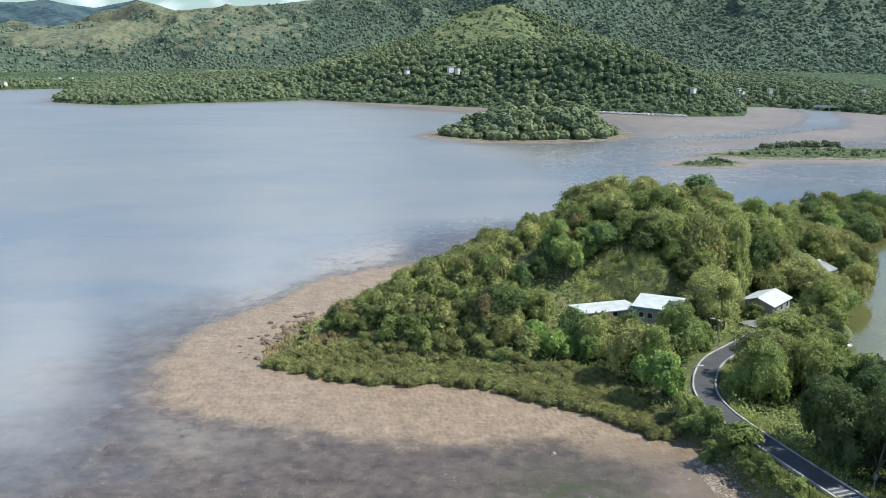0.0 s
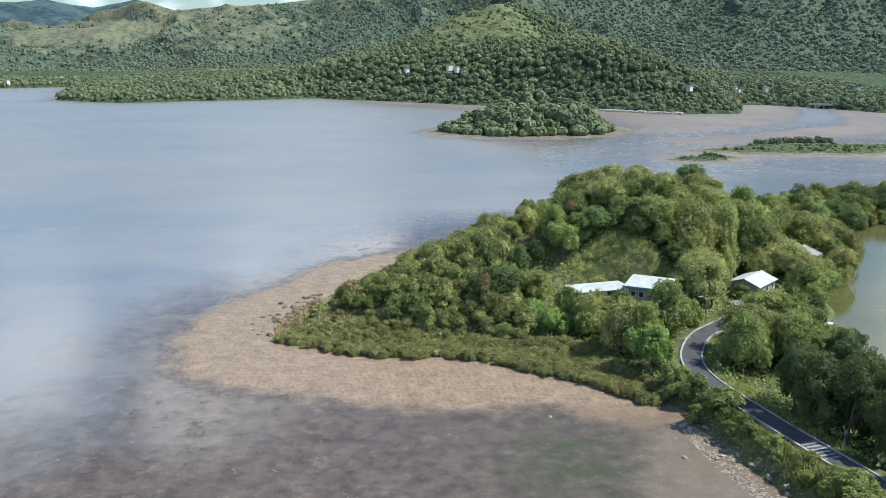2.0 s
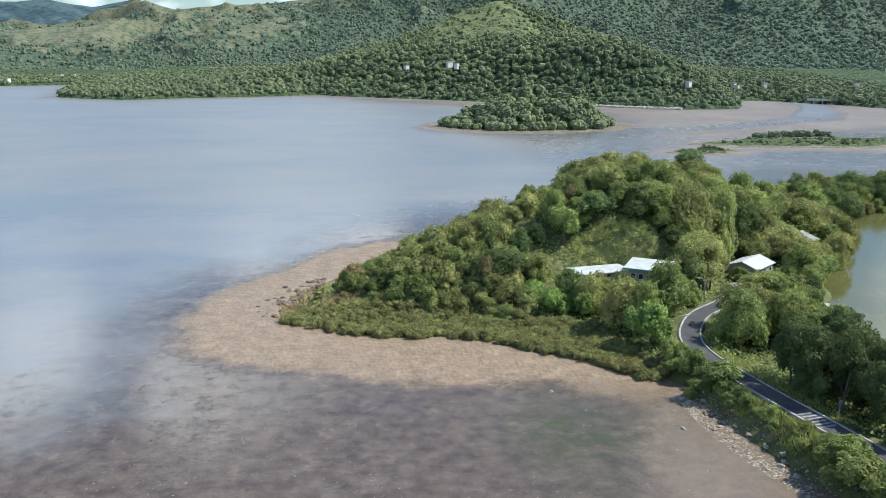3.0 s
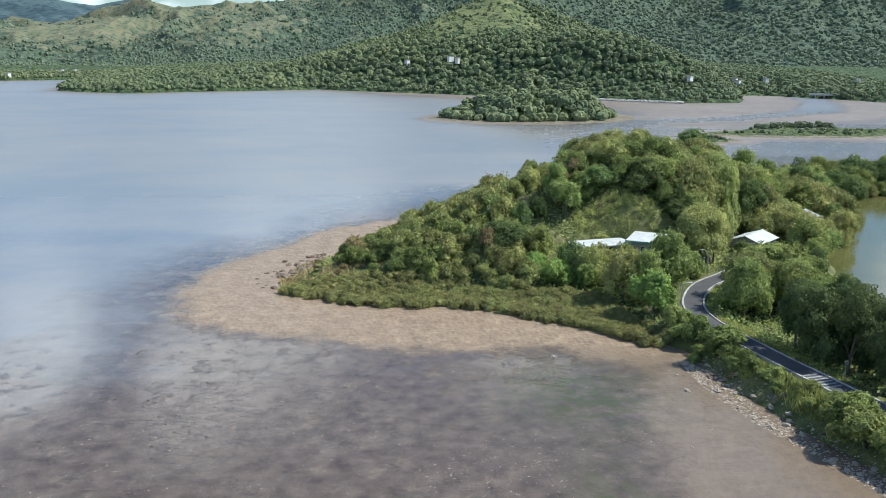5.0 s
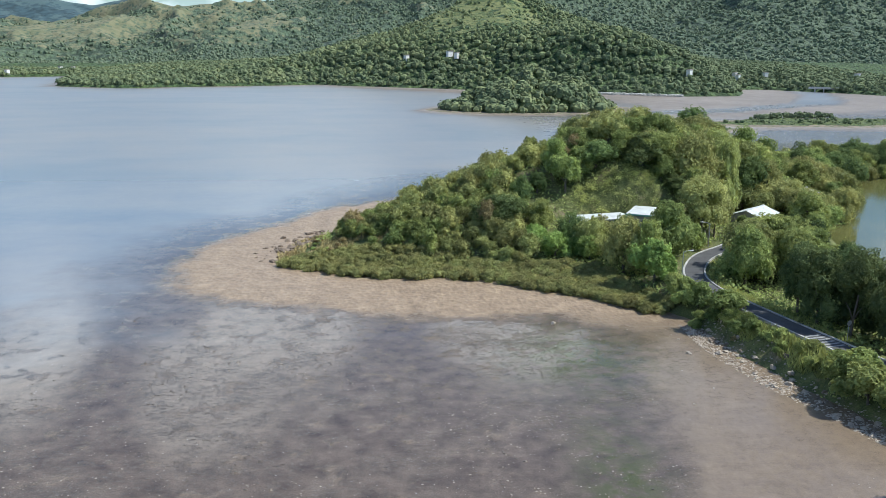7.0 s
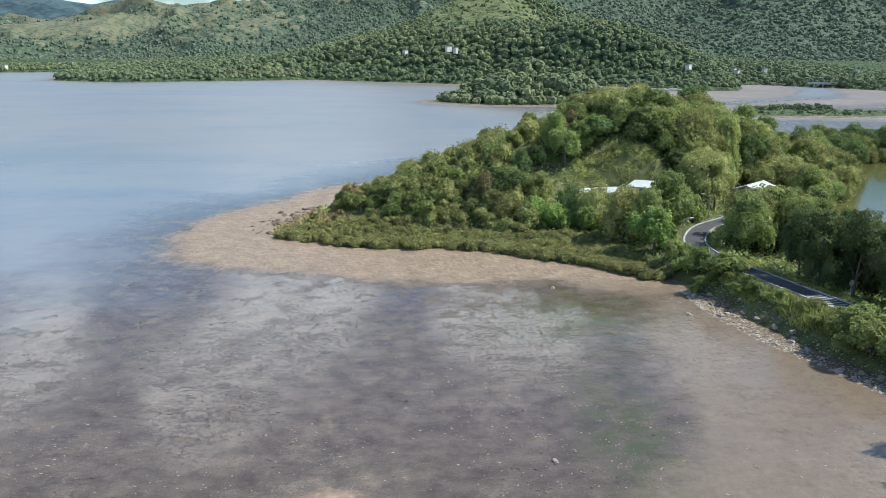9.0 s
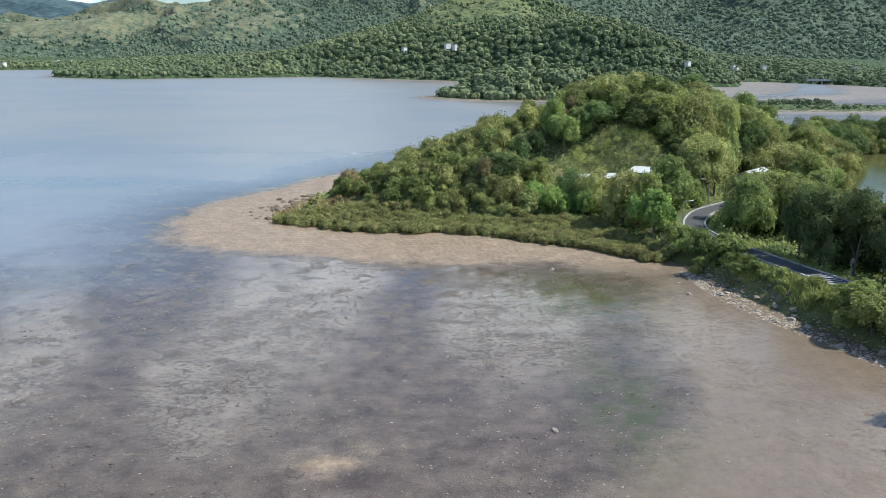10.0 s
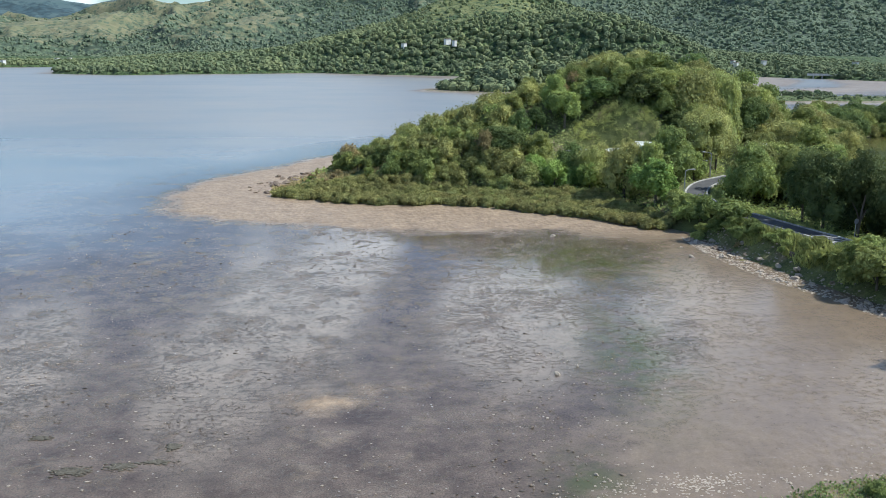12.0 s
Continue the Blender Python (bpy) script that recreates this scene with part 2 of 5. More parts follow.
def foliage(name, dark, light, spots=0.35, hue=0.013):
    """Leaf colour that differs from tree to tree, from bough to bough and from leaf to leaf."""
    m = Mat(name, 0.7)
    m.b.inputs["Specular IOR Level"].default_value = 0.16
    geo = m.t.nodes.new("ShaderNodeNewGeometry").outputs["Random Per Island"]
    obi = m.t.nodes.new("ShaderNodeObjectInfo").outputs["Random"]
    f = m.math("ADD", m.math("MULTIPLY", m.noise(spots, 4.0), 0.88), m.math("MULTIPLY", geo, 0.12))
    col = m.ramp(f, (0.3, dark), (0.72, light))
    hu = m.math("ADD", 0.5 - hue, m.math("MULTIPLY", obi, 2 * hue))
    va = m.math("ADD", 0.98, m.math("MULTIPLY", m.math("FRACT", m.math("MULTIPLY", obi, 7.31)), 0.62))
    col = m.mix(1.0, m.hsv(col, hu, va), (1.26, 1.22, 1.46), "MULTIPLY")
    m.put(col, "Base Color")
    tr = m.t.nodes.new("ShaderNodeBsdfTranslucent")
    m.t.links.new(m.hsv(col, 0.48, 1.3), tr.inputs["Color"])
    mx = m.t.nodes.new("ShaderNodeMixShader")
    mx.inputs[0].default_value = 0.28
    m.t.links.new(m.b.outputs[0], mx.inputs[1])
    m.t.links.new(tr.outputs[0], mx.inputs[2])
    m.t.links.new(mx.outputs[0], m.t.nodes["Material Output"].inputs["Surface"])
    return m.m


FOL_DARK = foliage("dark_leaves", (0.036, 0.06, 0.018), (0.145, 0.19, 0.056))
FOL_MID = foliage("green_leaves", (0.066, 0.094, 0.025), (0.27, 0.31, 0.086))
FOL_OLIVE = foliage("olive_leaves", (0.086, 0.104, 0.031), (0.325, 0.34, 0.106))
FOL_YELLOW = foliage("yellow_green_leaves", (0.14, 0.16, 0.045), (0.37, 0.39, 0.11))
FOL_LUSH = foliage("lush_leaves", (0.06, 0.105, 0.022), (0.25, 0.34, 0.085))
FOL_BAMBOO = foliage("bamboo_leaves", (0.026, 0.044, 0.015), (0.115, 0.15, 0.046))
FOL_BROWN = foliage("browned_leaves", (0.15, 0.13, 0.05), (0.34, 0.29, 0.12))
FOL_MANGROVE = foliage("mangrove_leaves", (0.098, 0.106, 0.034), (0.275, 0.28, 0.088))
BARK = plain("bark", (0.09, 0.075, 0.06), (0.2, 0.17, 0.14), 0.9, 2.0, bump=0.02)
_m = Mat("scrubby_soil", 0.95)
_low = _m.ramp(_m.math("ADD", _m.math("MULTIPLY", _m.noise(0.5, 5.0, 0.65), 0.5), _m.math("MULTIPLY", _m.noise(4.0, 4.0, 0.7), 0.5)), (0.34, (0.05, 0.062, 0.02)), (0.52, (0.12, 0.135, 0.042)), (0.68, (0.22, 0.22, 0.08)))
_bare = _m.ramp(_m.noise(1.4, 5.0, 0.65), (0.35, (0.15, 0.115, 0.07)), (0.65, (0.29, 0.23, 0.15)))
_m.put(_m.mix(_m.ramp(_m.noise(0.22, 5.0, 0.7), (0.53, 0.0), (0.66, 0.85)), _low, _bare), "Base Color")
_m.bump(_m.noise(2.5, 5.0, 0.7), 0.3)
SCRUB_SOIL = _m.m
ASPHALT = plain("asphalt", (0.058, 0.057, 0.058), (0.092, 0.09, 0.09), 0.9, 0.4, bump=0.01)
CONCRETE = plain("pale_concrete", (0.42, 0.4, 0.37), (0.6, 0.58, 0.54), 0.9, 0.5, bump=0.01)
KERB = plain("white_kerb_concrete", (0.22, 0.21, 0.19), (0.52, 0.51, 0.48), 0.9, 0.5, bump=0.01)


def far_wood(name, wood_dark, wood_light, grass_a, grass_b, cell, relief, deep=1.0):
    """Woods and grass seen from far off: crowns as relief; the attribute grass says where the slope is open."""
    m = Mat(name, 0.9)
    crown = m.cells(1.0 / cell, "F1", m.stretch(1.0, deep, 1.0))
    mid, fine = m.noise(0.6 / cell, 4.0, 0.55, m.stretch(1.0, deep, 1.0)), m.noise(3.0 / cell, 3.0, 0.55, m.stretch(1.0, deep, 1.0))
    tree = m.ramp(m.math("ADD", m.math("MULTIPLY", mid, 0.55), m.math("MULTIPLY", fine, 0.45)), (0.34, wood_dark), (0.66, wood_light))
    # shade between the crowns, put into the colour as darkened gaps
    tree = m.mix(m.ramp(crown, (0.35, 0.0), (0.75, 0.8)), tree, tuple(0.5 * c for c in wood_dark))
    grass = m.ramp(m.noise(0.25 / cell, 6.0, 0.65), (0.36, grass_a), (0.64, grass_b))
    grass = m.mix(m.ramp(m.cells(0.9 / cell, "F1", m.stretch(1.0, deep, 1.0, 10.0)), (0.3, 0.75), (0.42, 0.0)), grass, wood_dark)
    cover = m.math("ADD", m.attr("grass"), m.math("MULTIPLY", m.math("SUBTRACT", m.noise(0.3 / cell, 6.0, 0.65), 0.5), 1.6))
    open_ = m.ramp(cover, (0.42, 0.0), (0.58, 1.0))
    m.put(m.mix(open_, tree, grass), "Base Color")
    h = m.math("SUBTRACT", m.math("MULTIPLY", fine, 0.7), crown)
    if relief:
        m.bump(m.math("MULTIPLY", h, m.math("SUBTRACT", 1.0, m.math("MULTIPLY", open_, 0.75))), relief)
    return m.m


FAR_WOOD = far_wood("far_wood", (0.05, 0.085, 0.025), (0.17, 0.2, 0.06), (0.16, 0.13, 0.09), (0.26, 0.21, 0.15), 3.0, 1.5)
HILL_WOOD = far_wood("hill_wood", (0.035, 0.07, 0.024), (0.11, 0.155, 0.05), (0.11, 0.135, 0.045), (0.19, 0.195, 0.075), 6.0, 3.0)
# haze is put into the mountain greens, bluer than the hill's
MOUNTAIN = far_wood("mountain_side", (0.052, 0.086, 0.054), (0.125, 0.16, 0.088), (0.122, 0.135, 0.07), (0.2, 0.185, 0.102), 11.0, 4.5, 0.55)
# far ridge: blue of haze and dark of cloud shade put into the colour
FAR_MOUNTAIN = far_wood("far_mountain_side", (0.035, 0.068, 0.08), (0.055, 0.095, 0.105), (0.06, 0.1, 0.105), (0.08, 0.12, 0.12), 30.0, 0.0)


def crown_leaves(name, dark, light, fine=0.5):
    """Foliage of far crowns: each crown has its own tone, broken by leafy mottling."""
    m = Mat(name, 0.85)
    m.b.inputs["Specular IOR Level"].default_value = 0.12
    own = m.t.nodes.new("ShaderNodeNewGeometry").outputs["Random Per Island"]
    leafy = m.noise(fine, 5.0, 0.7)
    bough = m.noise(fine * 0.22, 2.0)
    f = m.math("ADD", m.math("MULTIPLY", own, 0.2), m.math("ADD", m.math("MULTIPLY", leafy, 0.35), m.math("ADD", m.math("MULTIPLY", bough, 0.7), m.math("MULTIPLY", m.noise(0.012, 3.0), 0.3))))
    col = m.ramp(f, (0.5, dark), (1.0, light))
    hue = m.math("ADD", 0.485, m.math("MULTIPLY", m.math("FRACT", m.math("MULTIPLY", own, 13.7)), 0.03))
    m.put(m.hsv(col, hue), "Base Color")
    return m.m


# a little haze is mixed into the far shore leaf colours, greyer and bluer
FOL_FAR = crown_leaves("far_leaves", (0.085, 0.114, 0.062), (0.19, 0.222, 0.115))
FOL_FAR_LIGHT = crown_leaves("far_light_leaves", (0.12, 0.148, 0.075), (0.24, 0.27, 0.13))
# mountain leaves carry haze in their colour: paler and bluer
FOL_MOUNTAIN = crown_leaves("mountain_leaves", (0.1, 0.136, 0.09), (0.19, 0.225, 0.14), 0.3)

# ---- the plan ----
SHORE = [(-22, 173), (-11, 169), (3, 165), (15, 165), (24, 161), (31, 157), (36, 151), (42, 146), (50, 135), (50.2, 124), (51.2, 114), (53.4, 105),
         (56.8, 95.5), (59, 88), (62, 78), (55, 66), (43, 56.5), (33, 52.5), (19, 50.5), (3, 42), (-10, 10), (-20, -60), (160, -60), (110, 60), (92, 90), (88, 120),
         (90, 139), (96, 158), (94, 170), (99, 182), (110, 196), (123, 210), (145, 248), (166, 277), (184, 293), (330, 335), (330, 370), (200, 330),
         (125, 305), (90, 292), (52, 288), (31, 275), (14, 252), (4, 229), (-9, 209), (-20, 199), (-24, 186)]
RIDGE = [(-8, 187, 2.2), (5, 190, 6.4), (20, 197, 10.0), (37, 206, 15.0), (50, 210, 18.2), (67, 226, 18.4), (85, 228, 15.4), (103, 226, 10.0), (122, 240, 2.5)]
ROAD = [(92, 186), (84, 180.5), (77.5, 175.5), (71.2, 169.6), (64.5, 163.3), (60.2, 156.5), (57.2, 149), (56.4, 142), (57.3, 134.5), (60.4, 121.5), (63.2, 111), (65.8, 101), (67.8, 91), (68.6, 80), (66, 67), (58, 53), (45, 41), (25, 25), (0, -20)]
ROAD_Z = 4.1
MANGROVE = [(-23, 175), (-12, 168.6), (-4, 164.8), (3.6, 163), (13.5, 162.6), (20.8, 160.8), (27, 155.8), (34, 150.3), (40, 146), (44, 140.5), (49, 136.5)]
MANGROVE_BELT = MANGROVE + [(50.5, 139.5), (48.5, 146), (45.5, 154), (43, 162.5), (36, 166.8), (22, 169.3), (6, 174.8), (-5, 178.2), (-12, 178.6), (-20, 177.6)]


def catmull(points, step):
    p = np.array([points[0], *points, points[-1]], float)
    out = []
    for a, b, c, d in zip(p, p[1:], p[2:], p[3:]):
        n = max(2, int(np.linalg.norm(c - b) / step))
        for t in np.arange(n) / n:
            out.append(0.5 * (2 * b + (c - a) * t + (2 * a - 5 * b + 4 * c - d) * t * t + (3 * b - a - 3 * c + d) * t ** 3))
    out.append(p[-1])
    return np.array(out)


ROAD_LINE = catmull(ROAD, 1.5)
ROAD_COARSE = [tuple(p) for p in ROAD_LINE[::3]] + [tuple(ROAD_LINE[-1])]


def land(x, y):
    """Height of the headland's soil."""
    sd = signed(x, y, SHORE) + 1.6 * (fbm(x / 7, y / 7, 5, 3) - 0.5)
    z = -0.6 + 2.4 * smooth(-0.5, 14, sd) + 0.5 * (fbm(x / 9, y / 9, 3, 3) - 0.5) * smooth(2, 8, sd)
    d, at = to_line(x, y, [(a, b) for a, b, _ in RIDGE])
    d = np.maximum(d - 8.0 * smooth(46, 58, x) * smooth(104, 90, x), 0.0)
    top = np.interp(at, np.arange(len(RIDGE)), [h for *_, h in RIDGE])
    front = np.where(y < 215, 33.0, 42.0)
    z = z + top * (1 - smooth(0, 1, d / front)) ** 0.9 * smooth(0, 18, sd)
    # the terraces of the houses
    yard = np.hypot((x - 56) / 17, (y - 183) / 8.5)
    z = z + (5.8 - z) * (1 - smooth(0.8, 1.2, yard))
    yard = np.hypot((x - 90) / 16, (y - 195) / 17)
    z = z + (ROAD_Z - 0.1 - z) * (1 - smooth(0.7, 1.2, yard))
    dr, _ = to_line(x, y, ROAD_COARSE)
    return z + (ROAD_Z - 0.2 - z) * (1 - smooth(2.8, 11.0, dr)) * smooth(0.0, 8.0, sd)


# ---- the ground: mudflat and shallow bay, one sheet to the horizon ----


def spread(lo, a, b, hi, step, grow=1.09):
    mid = list(np.arange(a, b + step, step))
    left, right, s = [], [], step
    x = a
    while x > lo:
        s *= grow
        x -= s
        left.append(max(x, lo))
    s, x = step, mid[-1]
    while x < hi:
        s *= grow
        x += s
        right.append(min(x, hi))
    return np.array(left[::-1] + mid + right)


gx, gy = spread(-4600, -110, 110, 4600, 2.0, 1.036), spread(-1500, 36, 260, 4700, 2.0, 1.036)
GX, GY = np.meshgrid(gx, gy)
gsd = -signed(GX, GY, SHORE)
wob = fbm(GX / 16, GY / 16, 11, 4) - 0.5
TAN = [(-44, 178), (-41.5, 169), (-39, 156), (-28, 147), (-16, 143.5), (2, 138), (16.5, 139.5), (31, 137.5), (40.5, 127), (38.5, 114), (36, 100), (32.5, 87), (30.5, 76), (24.5, 65.5), (19, 58), (15.5, 50), (8, 40),
       (60, 30), (75, 140), (45, 190), (30, 275), (10.5, 257), (-4, 248), (-15.7, 236), (-28.6, 212), (-40, 192)]
tan_w = smooth(-5, 7, signed(GX, GY, TAN) + 9 * wob)
shoal = smooth(142, 126, GY) * smooth(16, 34, GX + 0.25 * (140 - GY))
tan_w = np.maximum(tan_w, 0.95 * np.exp(-((GX + 5.2) / 3.0) ** 2 - ((GY - 68) / 1.9) ** 2))
calm_w = 1 / (1 + np.exp(np.clip((GY - 270) / 40, -30, 30))) * smooth(30, -15, GX) + 1.2 * np.exp(-(((GX - 187) / 40) ** 2 + ((GY - 367) / 32) ** 2) ** 2)
water_w = smooth(-8, 34, gsd - 15 + 14 * wob) * smooth(112, 225, GY + 0.85 * np.clip(-GX - 12, 0, 260) + 46 * wob)
water_w = water_w * (1 - tan_w)
algae_w = np.exp(-((GX - 29) / 10) ** 2 - ((GY - 118) / 12) ** 2) + np.exp(-((GX - 25 - 0.12 * (GY - 78)) / 4.5) ** 2 - ((GY - 80) / 15) ** 2) + np.exp(-((GX - 14.5) / 2.5) ** 2 - ((GY - 53) / 3.5) ** 2)
# bared mud round the island, the marsh and along the far shore, with the river's channel through it
wide = fbm(GX / 60, GY / 60, 17, 4) - 0.5
FAR_SHORE = [(-900, 1180), (-480, 1170), (-405, 1210), (-385, 1130), (-335, 940), (-261, 897), (-159, 941), (-68, 980), (17, 920), (110, 867), (192, 812), (268, 768),
             (325, 775), (346, 816), (369, 888), (400, 885), (432, 850), (462, 785), (560, 740), (900, 700)]
CHANNEL = [(120, 540), (160, 572), (250, 607), (339, 672), (394, 752), (416, 815), (425, 870)]
fd, _ = to_line(GX, GY, FAR_SHORE)
bare = (1 - smooth(10, 26, fd + 30 * wide - np.clip(GX + 60, 0, 220) * 0.28)) * smooth(-120, -20, GX)
bare = np.maximum(bare, (1 - smooth(6, 14, fd + 10 * wide)) * (GX < 0))
isl = np.hypot((GX - 100) / 74, (GY - 608) / 50)
bare = np.maximum(bare, 1 - smooth(0.95, 1.15, isl + 0.5 * wide))
flat = smooth(150, 220, GX + 120 * wide) * smooth(520, 570, GY - 0.28 * (GX - 200) + 70 * wide) * smooth(0, 60, 900 - GY)
bare = np.maximum(bare, flat)
bare = np.maximum(bare, 1 - smooth(1.0, 1.35, np.hypot((GX - 292) / 95, (GY - 497) / 34) + 0.5 * wide))
bare = np.maximum(bare, 1 - smooth(1.0, 1.3, np.hypot((GX - 176) / 24, (GY - 462) / 15) + 0.5 * wide))
chan, _ = to_line(GX, GY, CHANNEL)
bare = bare * smooth(13, 19, chan + 14 * wide)
far_on = smooth(300, 360, GY)
bare_w = bare * far_on
water_w = water_w * (1 - bare_w) * (1 - 0.4 * smooth(20, 150, GX) * smooth(760, 560, GY))
gz = -0.12 * water_w + 0.12 * tan_w + 0.08 * wob + 0.05 * bare_w


def ground_material():
    m = Mat("tidal_mud", 0.6, 0.0, 1.45)
    tan, water, algae, bare, calm, shoal = m.attr("tan"), m.attr("water"), m.attr("algae"), m.attr("bare"), m.attr("calm"), m.attr("shoal")
    fine, mid, big = m.noise(2.2, 6.0, 0.7), m.noise(0.3, 6.0, 0.62), m.noise(0.035, 4.0)
    rip = m.noise(0.62, 4.0, 0.6, m.stretch(0.5, 1.5, 1.0, 24.0), 1.2)
    wavelet = m.cells(1.35, "F1", m.stretch(0.9, 0.5, 1.0, 22.0))
    crack = m.cells(0.75, "DISTANCE_TO_EDGE", m.stretch(0.8, 1.2, 1.0, 20.0))
    # a film of standing water, broken by mud that stands just proud of it
    spots = m.math("ADD", m.math("MULTIPLY", m.noise(2.1, 9.0, 0.8, m.stretch(0.85, 0.9, 1.0)), 0.72), m.math("MULTIPLY", m.noise(0.09, 6.0, 0.7), 0.28))
    proud = m.ramp(m.math("SUBTRACT", spots, m.math("MULTIPLY", m.ramp(water, (0.02, 0.0), (0.3, 1.0)), 0.08)), (0.512, 0.0), (0.612, 1.0))
    under = m.ramp(mid, (0.34, (0.072, 0.052, 0.038)), (0.66, (0.148, 0.111, 0.083)))
    lumps = m.ramp(m.math("ADD", m.math("MULTIPLY", mid, 0.4), m.math("MULTIPLY", fine, 0.6)), (0.36, (0.048, 0.039, 0.031)), (0.5, (0.13, 0.102, 0.08)), (0.68, (0.215, 0.178, 0.147)))
    wet = m.mix(proud, under, lumps)
    # shell and pebble specks
    speck = m.ramp(m.cells(1.1), (0.07, 1.0), (0.12, 0.0))
    some = m.ramp(m.noise(0.9, 2.0), (0.5, 0.0), (0.58, 1.0))
    wet = m.mix(m.math("MULTIPLY", speck, some), wet, (0.36, 0.33, 0.29))
    clod = m.math("MULTIPLY", m.ramp(m.cells(2.3, "F1", m.stretch(0.7, 1.0, 1.0, 30.0)), (0.1, 1.0), (0.17, 0.0)), m.ramp(m.noise(0.5, 4.0, 0.65), (0.48, 0.0), (0.6, 0.9)))
    wet = m.mix(clod, wet, (0.036, 0.03, 0.024))
    grit = m.ramp(m.noise(6.0, 4.0, 0.75), (0.3, 0.4), (0.7, 1.7))
    wet = m.mix(0.8, wet, grit, "MULTIPLY")
    dry = m.ramp(m.math("ADD", m.math("MULTIPLY", rip, 0.35), m.math("ADD", m.math("MULTIPLY", mid, 0.53), m.math("MULTIPLY", wavelet, 0.12))), (0.36, (0.2, 0.142, 0.093)), (0.64, (0.37, 0.272, 0.18)))
    dry = m.mix(m.math("MULTIPLY", m.ramp(crack, (0.015, 0.16), (0.09, 0.0)), m.math("SUBTRACT", 1.0, shoal)), dry, (0.15, 0.11, 0.078))
    dry = m.mix(m.math("MULTIPLY", speck, m.math("MULTIPLY", some, 0.7)), dry, (0.4, 0.36, 0.31))
    dry = m.mix(0.6, dry, grit, "MULTIPLY")
    dry = m.mix(m.math("MULTIPLY", shoal, 0.85), dry, m.mix(1.0, dry, (0.66, 0.62, 0.58), "MULTIPLY"))
    dry = m.mix(m.math("MULTIPLY", shoal, 0.55), dry, (0.19, 0.152, 0.115))
    ragged = m.math("ADD", tan, m.math("MULTIPLY", m.math("SUBTRACT", m.noise(0.22, 9.0, 0.7), 0.5), 1.7))
    t_on = m.ramp(ragged, (0.1, 0.0), (0.72, 1.0))
    col = m.mix(t_on, wet, dry)
    green = m.math("MULTIPLY", algae, m.ramp(m.noise(0.35, 6.0, 0.68), (0.38, 0.0), (0.56, 1.0)), True)
    col = m.mix(green, col, (0.066, 0.072, 0.022))
    silt = m.noise(0.011, 6.0, 0.6, m.stretch(0.55, 1.6, 1.0, -8.0), 0.6)
    deep = m.ramp(m.math("ADD", m.math("MULTIPLY", big, 0.35), m.math("MULTIPLY", silt, 0.65)), (0.38, (0.185, 0.215, 0.235)), (0.5, (0.235, 0.245, 0.25)), (0.62, (0.275, 0.268, 0.255)))
    rag_w = m.math("ADD", water, m.math("MULTIPLY", m.math("SUBTRACT", m.noise(0.12, 6.0, 0.65), 0.5), m.math("MULTIPLY", m.math("MULTIPLY", water, m.math("SUBTRACT", 1.0, water)), 3.0)))
    w_on = m.ramp(rag_w, (0.1, 0.0), (0.95, 1.0))
    col = m.mix(m.math("MULTIPLY", w_on, 0.85), col, deep)
    far_mud = m.ramp(m.math("ADD", m.math("MULTIPLY", m.noise(0.02, 5.0), 0.5), m.math("MULTIPLY", m.noise(0.12, 5.0), 0.5)), (0.36, (0.17, 0.138, 0.108)), (0.64, (0.27, 0.222, 0.178)))
    col = m.mix(bare, col, far_mud)
    m.put(col, "Base Color")
    rough = m.mix(m.mix(clod, proud, 1.0), 0.055, 0.3)
    rough = m.mix(t_on, rough, m.mix(shoal, 0.5, 0.2))
    rough = m.mix(w_on, rough, m.mix(calm, 0.34, 0.15))
    rough = m.mix(bare, rough, 0.5)
    m.put(rough, "Roughness")
    m.put(m.mix(w_on, 0.5, m.mix(calm, 0.36, 0.62)), "Specular IOR Level")
    lump = m.math("ADD", m.math("MULTIPLY", m.math("MULTIPLY", fine, 0.5), m.math("ADD", 0.12, m.math("MULTIPLY", proud, 0.88))), m.math("MULTIPLY", m.math("ADD", m.math("MULTIPLY", rip, 0.4), wavelet), m.math("MULTIPLY", m.math("MULTIPLY", t_on, m.math("SUBTRACT", 1.0, m.math("MULTIPLY", shoal, 0.85))), 2.6)))
    still = m.math("SUBTRACT", 1.0, m.math("MULTIPLY", w_on, 0.96))
    swell = m.math("MULTIPLY", m.noise(0.5, 3.0, 0.6, m.stretch(1.0, 2.2, 1.0)), m.math("MULTIPLY", w_on, 0.16))
    m.bump(m.math("ADD", m.math("MULTIPLY", lump, still), swell), 0.05)
    return m.m


MUD = ground_material()
ground_mesh = mesh("mudflat", np.stack([GX.ravel(), GY.ravel(), gz.ravel()], 1), grid_faces(len(gx), len(gy)), MUD, True)
for key, val in (("tan", tan_w), ("water", water_w), ("algae", algae_w), ("bare", bare_w), ("calm", calm_w), ("shoal", shoal)):
    ground_mesh.attributes.new(key, "FLOAT", "POINT").data.foreach_set("value", val.ravel().astype(np.float32))
tagged(new("ground_mudflat", ground_mesh), "brown tidal mudflat under a thin film of water, rippled near the shore", "mudflat", kind="structure")

# headland
hx, hy = np.arange(-32, 336, 1.6), np.arange(-62, 372, 1.6)
soil = sheet("headland", hx, hy, land, SCRUB_SOIL, lambda x, y: signed(x, y, SHORE) > -4)
tagged(new("ground_headland", soil), "earthy wooded headland sloping down to the mudflat", "headland", kind="structure")

